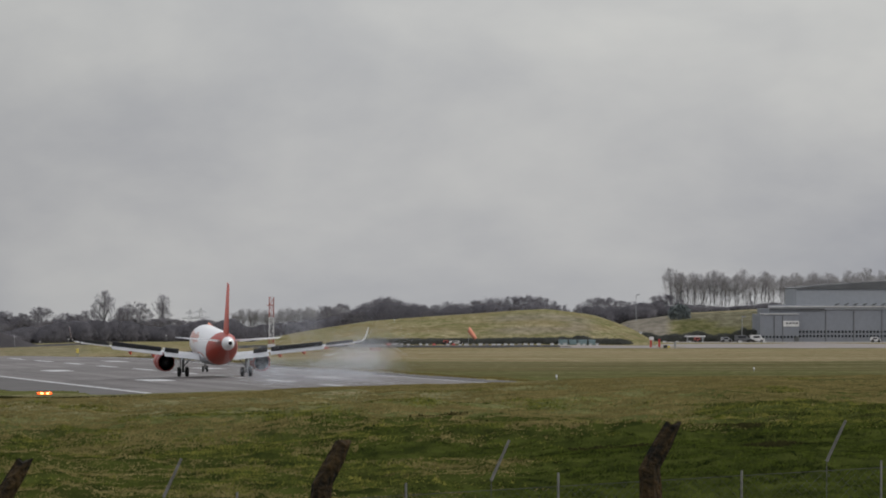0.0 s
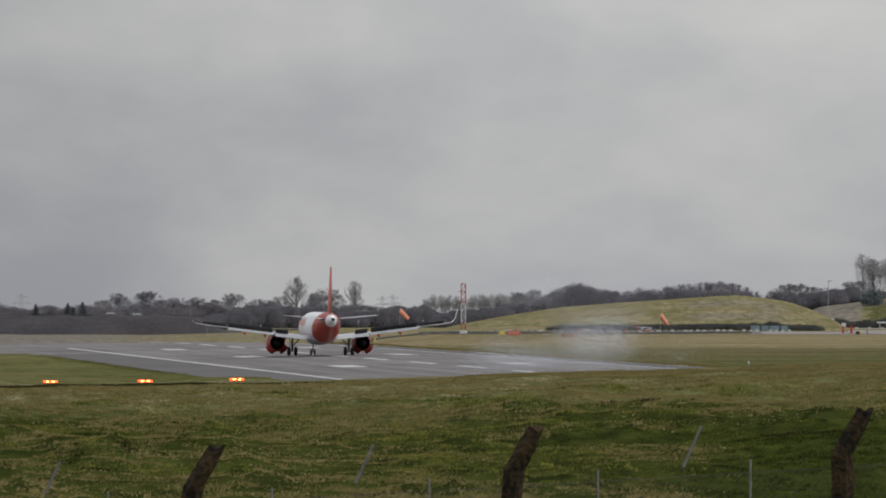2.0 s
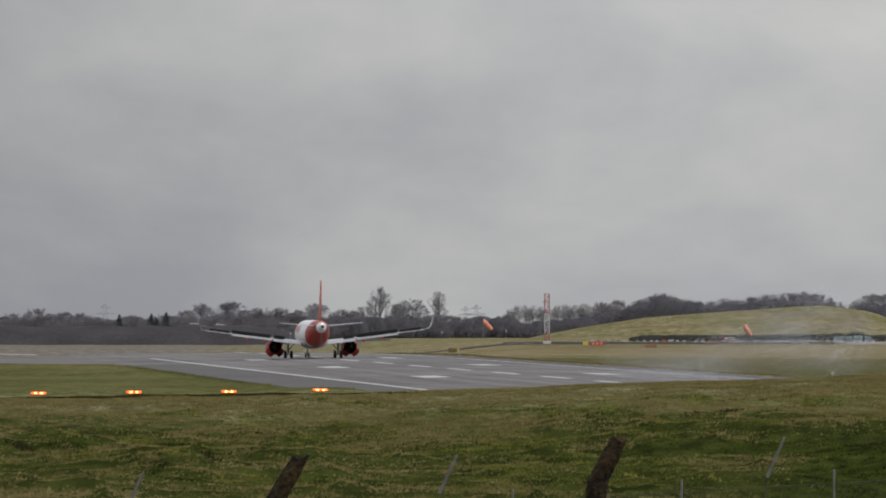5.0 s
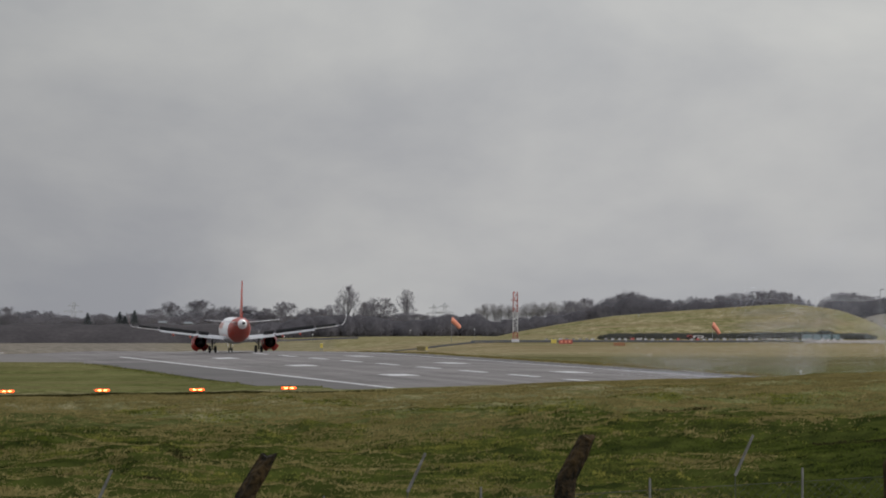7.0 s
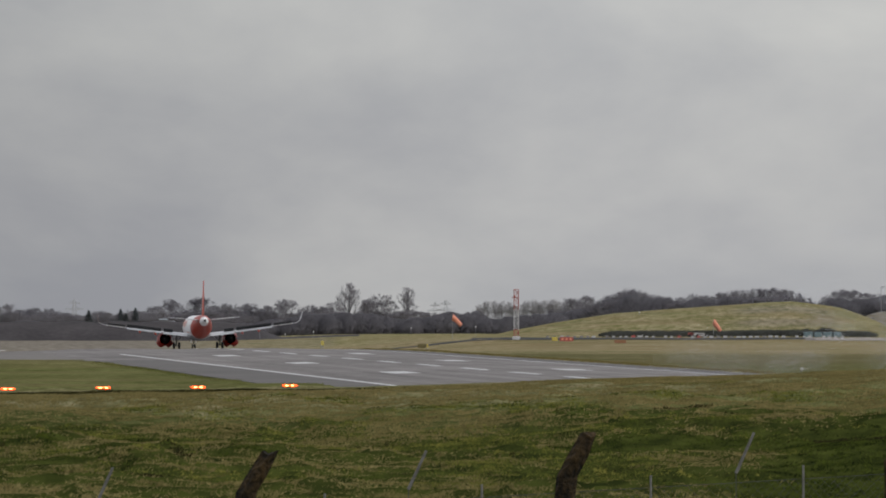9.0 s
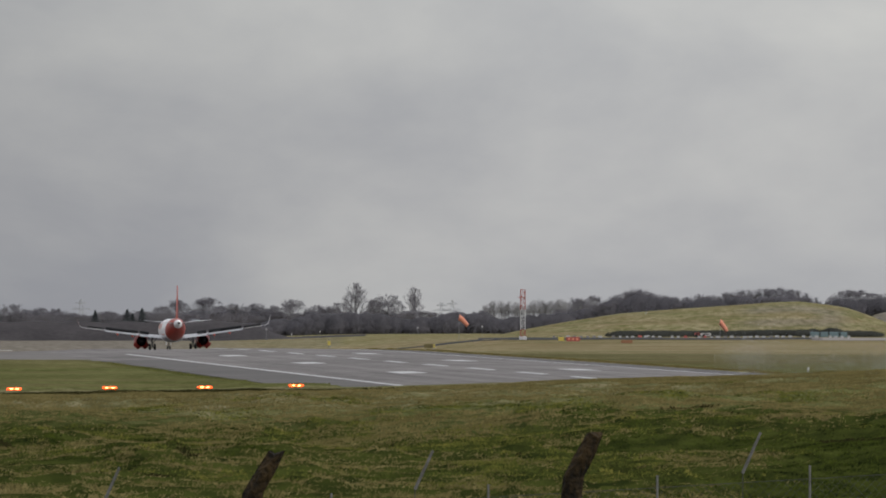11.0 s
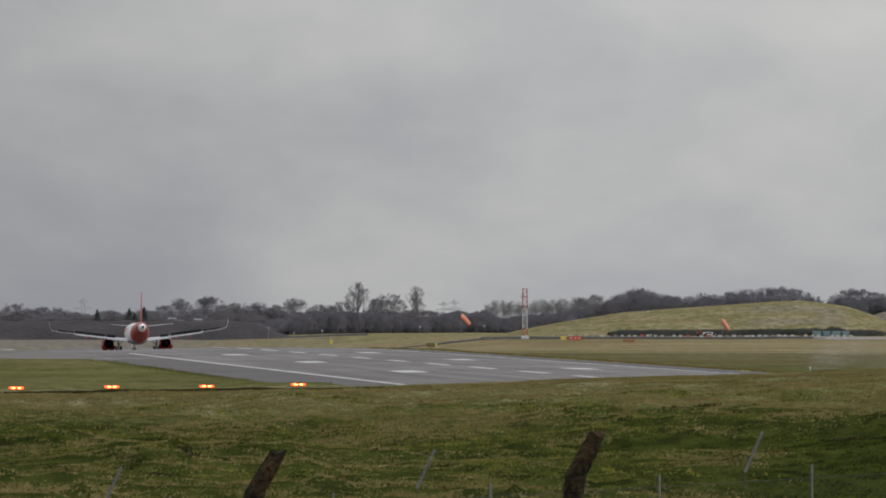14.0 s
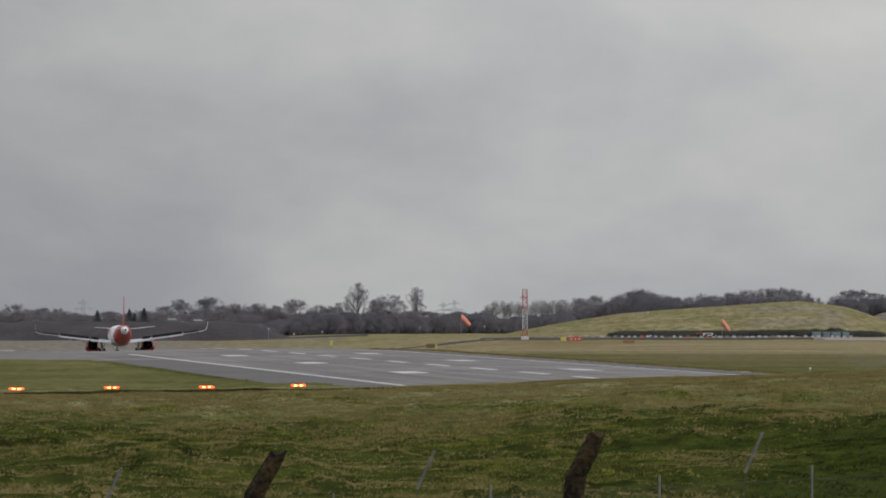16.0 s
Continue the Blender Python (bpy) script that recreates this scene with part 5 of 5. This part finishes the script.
PALE_RENDER = mat("pale_house_render", (0.26, 0.26, 0.26), (0.20, 0.20, 0.20), 1, 0.8)


def house(b, e_base, e_top, d, w, wall, label):
    x = across(b, d)
    z0, z1 = level(e_base, d), level(e_top, d)
    g = place(x, d)
    root = thing("house", pose(x, d, g), label, "building")
    bm = bmesh.new()
    box(bm, -w / 2, w / 2, 0, 6, -0.3, z0 - g + (z1 - z0) * .5)
    part("wall", bm, wall, root)
    bm = bmesh.new()
    loft(bm, [[(xx, -.3, z0 - g + (z1 - z0) * .5), (xx, 6.3, z0 - g + (z1 - z0) * .5), (xx * .8, 3, z1 - g)] for xx in (-w / 2 - .2, w / 2 + .2)])
    part("roof", bm, mat("pale_slate_roof", (0.17, 0.185, 0.20), (0.13, 0.145, 0.16), 1, 0.7), root, "pale roof")


def make_far_things():
    make_hangar()
    pylon(147, 528, 3300)
    pylon(785, 533, 3500)
    pylon(804, 530, 3300)
    house(304, 568, 562.5, 2160, 1.8, PALE_RENDER, "small pale house beyond the earth bank")
    house(350, 570, 564, 2150, 1.8, PALE_RENDER, "white outbuilding beyond the earth bank")
    house(320, 571, 567, 2150, 1.0, PALE_RENDER, "small white hut beyond the earth bank")
    vehicle(1256, 1962, 3.0, 0.95, WHITE_PAINT, "white van parked by the far taxiway")
    vehicle(1239, 1963, 1.5, 1.0, RED_PAINT, "small red van parked by the far taxiway")
    teal = mat("faded_teal_paint", (0.150, 0.215, 0.235), (0.115, 0.170, 0.188), 1, 0.7)
    for b, w in ((1446, 1.9), (1463, 1.6), (1480, 2.0), (1497, 1.5)):
        x = across(b, 1961)
        c = thing("storage_container", pose(x, 1961, place(x, 1961)), "faded teal storage container below the mound", "container", "containers")
        bm = bmesh.new()
        box(bm, -w / 2, w / 2, 0, 3, 0, 1.15, .04)
        part("shell", bm, teal, c)
        bm = bmesh.new()
        box(bm, -w / 2 + .1, w / 2 - .1, -.03, .0, .1, 1.05, .01)
        part("door", bm, teal, c)
    # pale beams, shed, lamp columns and parked vans before the hangar
    x = across(1680, 2090)
    s = thing("beam_stack", pose(x, 2090, place(x, 2090)), "pale stack of long beams on trestles", "stack")
    for k in range(4):
        bm = bmesh.new()
        box(bm, -2.4, 2.4, k * .4, k * .4 + .3, 1.2, 1.55, .03)
        part("beam", bm, WHITE_PAINT, s)
    for k in (-1.8, 1.8):
        bm = bmesh.new()
        box(bm, k - .15, k + .15, 0, 1.5, -.1, 1.2, .03)
        part("trestle", bm, GALV, s)
    x = across(1652, 2235)
    bush = thing("evergreen_bush", pose(x, 2235, place(x, 2235)), "dense dark evergreen bush on the bank", "bush")
    rg = np.random.RandomState(17)
    bm = bmesh.new()
    rod(bm, (0, 0, -.2), (0, 0, 2.5), .15, .05, 6)
    part("stem", bm, BARK, bush)
    m = 1500
    a, el, rr = rg.uniform(0, 6.283, m), np.arcsin(rg.uniform(-0.5, 1, m)), rg.uniform(0.6, 1.05, m)
    c = np.stack([2.7 * rr * np.cos(el) * np.cos(a), 1.6 * rr * np.cos(el) * np.sin(a), 1.3 + 2.4 * rr * np.sin(el)], -1)
    q, t = rg.normal(0, .28, (m, 3)), rg.normal(0, .2, (m, 3))
    raw("foliage", np.stack([c - t, c + t, c + q], 1).reshape(-1, 3).tolist(), np.arange(m * 3).reshape(-1, 3).tolist(), mat("dusty_teal_evergreen", (0.175, 0.198, 0.200), (0.130, 0.150, 0.154), 0.6, 0.95, island=0.2, spec=0.05), bush)
    for b, e, d in ((1575, 507, 2250), (1763, 546, 2100)):
        x = across(b, d)
        g = place(x, d)
        h = level(e, d) - g
        l = thing("lamp_column", pose(x, d, g), "slim grey lamp column by the apron", "street lamp", "lamp columns")
        bm = bmesh.new()
        rod(bm, (0, 0, -.2), (0, 0, h), .10, .06, 8)
        part("column", bm, GALV, l)
        bm = bmesh.new()
        box(bm, -.1, .95, -.12, .12, h - .05, h + .15, .03)
        part("lamp_head", bm, GALV, l)
    for b, k, m in ((1735, 2.6, GALV), (1790, 3.4, WHITE_PAINT), (1684, 1.6, RED_PAINT), (2000, 2.4, WHITE_PAINT), (1765, 4.0, ROOF_DARK)):
        vehicle(b, 2085, k, 1.7 if k > 3 else 1.2, m, {"white_paint": "white van parked on the apron", "red_paint": "red tug parked on the apron", "galvanised_steel": "grey van parked on the apron"}.get(m.name, "dark truck parked on the apron"))


make_guidance_lights()
make_furniture()
make_far_things()


# ---- perimeter fence in the foreground ----
def make_fence():
    fence = thing("perimeter_fence", pose(0, 0, 0), "old wire fence of cranked mossy posts and pale stakes", "fence")
    d = 65.0
    rg = random.Random(2)
    for b, e, lean in ((-62, 834, 0.55), (494, 800, 0.60), (1057, 768, 0.52), (1640, 735, 0.50)):
        x, z = across(b, d), level(e, d)
        g = place(x, d)
        bm = bmesh.new()
        rings = []
        n = 10
        k = rg.uniform(0, 9)
        hgt = z - g
        for i in range(15):
            f = i / 14
            zz = -0.4 + (hgt + 0.4) * f
            up = max(0.0, zz - (hgt - 0.36))
            cx = -0.36 * lean + up * lean if up else -0.36 * lean + 0.02 * math.sin(zz * 5 + k)
            r = 0.086 - 0.018 * f
            ring = []
            for j in range(n):
                a = 2 * math.pi * j / n
                q = r * (1 + 0.22 * noise.noise(Vector((math.cos(a) * 1.6 + k, math.sin(a) * 1.6, zz * 6)))) * (1.0 + 0.10 * math.cos(4 * a))
                if i == 14:
                    q *= 0.80
                ring.append((x + cx + q * math.cos(a), d + q * math.sin(a), g + zz + (0.02 * math.sin(a * 2 + k) if i == 14 else 0)))
            rings.append(ring)
        loft(bm, rings)
        part("fence_post", bm, POST_WOOD, fence, "dark weathered mossy fence post")
    for b0, e0, b1, e1, r in ((215, 826, 190, 882, .0110), (770, 796, 738, 865, .0110), (1350, 764, 1318, 836, .0110), (1947, 729, 1913, 802, .0110)):
        dd = 61.0
        g = place(across(b1, dd), dd)
        bm = bmesh.new()
        rod(bm, (across(b1, dd), dd, level(e1, dd)), (across(b0, dd), dd, level(e0, dd)), r, r * .8, 8)
        top = part("leaning_stake", bm, STAKE, fence, "pale leaning stake")
        bm = bmesh.new()
        rod(bm, (across(b1, dd), dd, g - .2), (across(b1, dd), dd, level(e1, dd) + .01), .003, n=6)
        part("stake_foot", bm, WIRE, top)
    for b, e in ((868, 856), (1437, 822), (1167, 840), (590, 872), (1762, 818), (300, 880), (2010, 800)):
        dd = 63.0
        x = across(b, dd)
        g = place(x, dd)
        bm = bmesh.new()
        rod(bm, (x, dd, g - .2), (x, dd, level(e, dd)), .010, .008, 7)
        part("upright_stake", bm, STAKE, fence, "thin pale upright stake")
    # sagging chain-link, its top edge just in view
    bm = bmesh.new()
    top = lambda x: level(868 - (x / d * 15800 + 784 - 1057) * 0.058, d)
    x0, x1, h, step = across(-160, d), across(2030, d), 0.7, 0.065
    n = int((x1 - x0) / step)
    for i in range(n):
        for s in (-1, 1):
            xa = x0 + i * step
            prev = None
            for j in range(6):
                xx, zz = xa + s * h * j / 5, top(xa) - h * j / 5
                yy = d + 0.02 * s + 0.03 * math.sin(xx * 3 + zz * 5)
                cur = (bm.verts.new((xx - .0011, yy, zz)), bm.verts.new((xx + .0011, yy, zz)))
                if prev:
                    bm.faces.new((prev[0], prev[1], cur[1], cur[0]))
                prev = cur
    prev = None
    for i in range(60):
        xx = x0 + (x1 - x0) * i / 59
        cur = (bm.verts.new((xx, d, top(xx) - .002)), bm.verts.new((xx, d, top(xx) + .002)))
        if prev:
            bm.faces.new((prev[0], cur[0], cur[1], prev[1]))
        prev = cur
    part("wire_mesh", bm, WIRE, fence, "rusty sagging chain-link wire")


make_fence()
blades("meadow_grass", GRASS, 260000, 262, 841, False, 21, "rough green grass tussocks")
blades("dry_meadow_grass", STRAW, 255000, 262, 841, True, 22, "straw-coloured dead grass tussocks", 0.85)
blades("rank_grass", RANK, 150000, 262, 640, False, 23, "dark rank grass by the fence, hollow shade and corner falloff in its colour", 0.9, True)
fringe("runway_edge_grass", STRAW, 9000, [on_runway(d, LAT + 30.2) for d in range(880, 1700, 20)], 41, "dark dead grass along the runway edge", 0.26, 0.5)
fringe("runway_side_grass", GRASS, 3000, [on_runway(d, LAT - 34.4) for d in range(880, 1300, 20)], 42, "green grass along the runway edge", 0.09, 0.9)
# long grass whose dark tone also holds the shadow line below the lights
SHADED_GRASS = mat("shade_dark_grass", (0.045, 0.042, 0.016), (0.024, 0.024, 0.010), 0.3, 0.95, island=0.5, spec=0.03)
fringe("ditch_grass", SHADED_GRASS, 15000, [(across(b, 834), 834) for b in range(-160, 600, 20)], 43, "long grass in front of the approach lights, crest shade in its dark colour", 0.26, 3.2)
# hollows and wheel ruts: near-black blades stand in for the tussocks' shade
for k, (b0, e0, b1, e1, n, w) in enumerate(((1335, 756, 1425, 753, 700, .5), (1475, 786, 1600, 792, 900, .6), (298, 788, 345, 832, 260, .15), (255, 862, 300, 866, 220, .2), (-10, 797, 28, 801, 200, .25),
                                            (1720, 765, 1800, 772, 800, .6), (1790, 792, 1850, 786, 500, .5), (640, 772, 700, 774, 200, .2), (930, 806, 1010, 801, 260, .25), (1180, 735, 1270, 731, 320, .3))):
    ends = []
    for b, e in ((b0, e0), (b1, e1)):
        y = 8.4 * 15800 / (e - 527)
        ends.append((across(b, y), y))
    fringe("rut_growth", SHADED_GRASS, n, ends, 60 + k, "dark growth standing in for shade in a shallow hollow", 0.20, w)


# ---- what moves ----
ROLL = (-0.005235055, 0.1502003, -2.154071, 66.25877, 1064.588)   # distance rolled along the runway, by time

TRACK = 98.5                                                       # it keeps just left of the centreline


def motions():
    rows = []
    for i in range(33):
        t = i * 0.5
        d = float(np.polyval(ROLL, t))
        pitch = float(np.interp(t, [0, 0.5, 1.0, 1.5, 2.0, 16], [2.2, 1.5, 0.7, 0.2, 0, 0]))
        x, y = on_runway(d, TRACK)
        roll = float(np.interp(t, [0, 4, 8, 13, 16], [0, -0.25, -0.5, -0.85, -0.85]))
        slope = math.degrees(math.atan2(float(runway_z(d + 6) - runway_z(d - 6)), 12))
        heading = math.degrees(math.atan2(-RU[0], RU[1]))
        rows.append((t, Matrix.Translation((x, y, crown_z(d, TRACK) + 0.01)) @ pose(0, 0, 0, pitch + slope, roll, heading)))
    walk(plane, rows)
    for door, hub, a in DOORS:
        axis = Vector((-math.sin(a), 0, math.cos(a)))
        keys = []
        for t, deg in ((0, 0), (0.3, 0), (0.9, 24), (1.4, 32), (16, 32)):
            keys.append((t, Matrix.Translation(hub) @ Matrix.Rotation(radians(-deg * (0.45 if math.sin(a) > 0 else 1.0)), 4, axis)))
        walk(door, keys)
    base = on_runway(985, TRACK)
    walk(smoke, [(t, pose(base[0] + 1.5 * t + 0.07 * t * t, base[1] - 0.3 * t, 0.3)) for t in (0, 4, 8, 12, 16)])
    for ob, v, late in wisps:
        along = -66 + 72 * late ** 2.6                # where along the touchdown it was left
        wind = 0.03 + 0.42 * abs(v[0] * 0.5 + 0.4 * v[1])
        side = -2.0 if v[2] > 0 and late > 0.4 else 4.2
        keys = []
        for t in (0, 4, 8, 12, 16):
            g = 1 + 0.10 * t + 0.055 * t * t
            keys.append((t, Matrix.Translation((side + v[0] * 1.7 * g - 0.05 * along + wind * t * t, along * (1 + 0.05 * t) + v[1] * 2.5 * g, 0.9 + (2.9 if along < -40 else 0.2) * abs(v[2]) * (1 + 0.22 * t)))))
        walk(ob, keys)


motions()
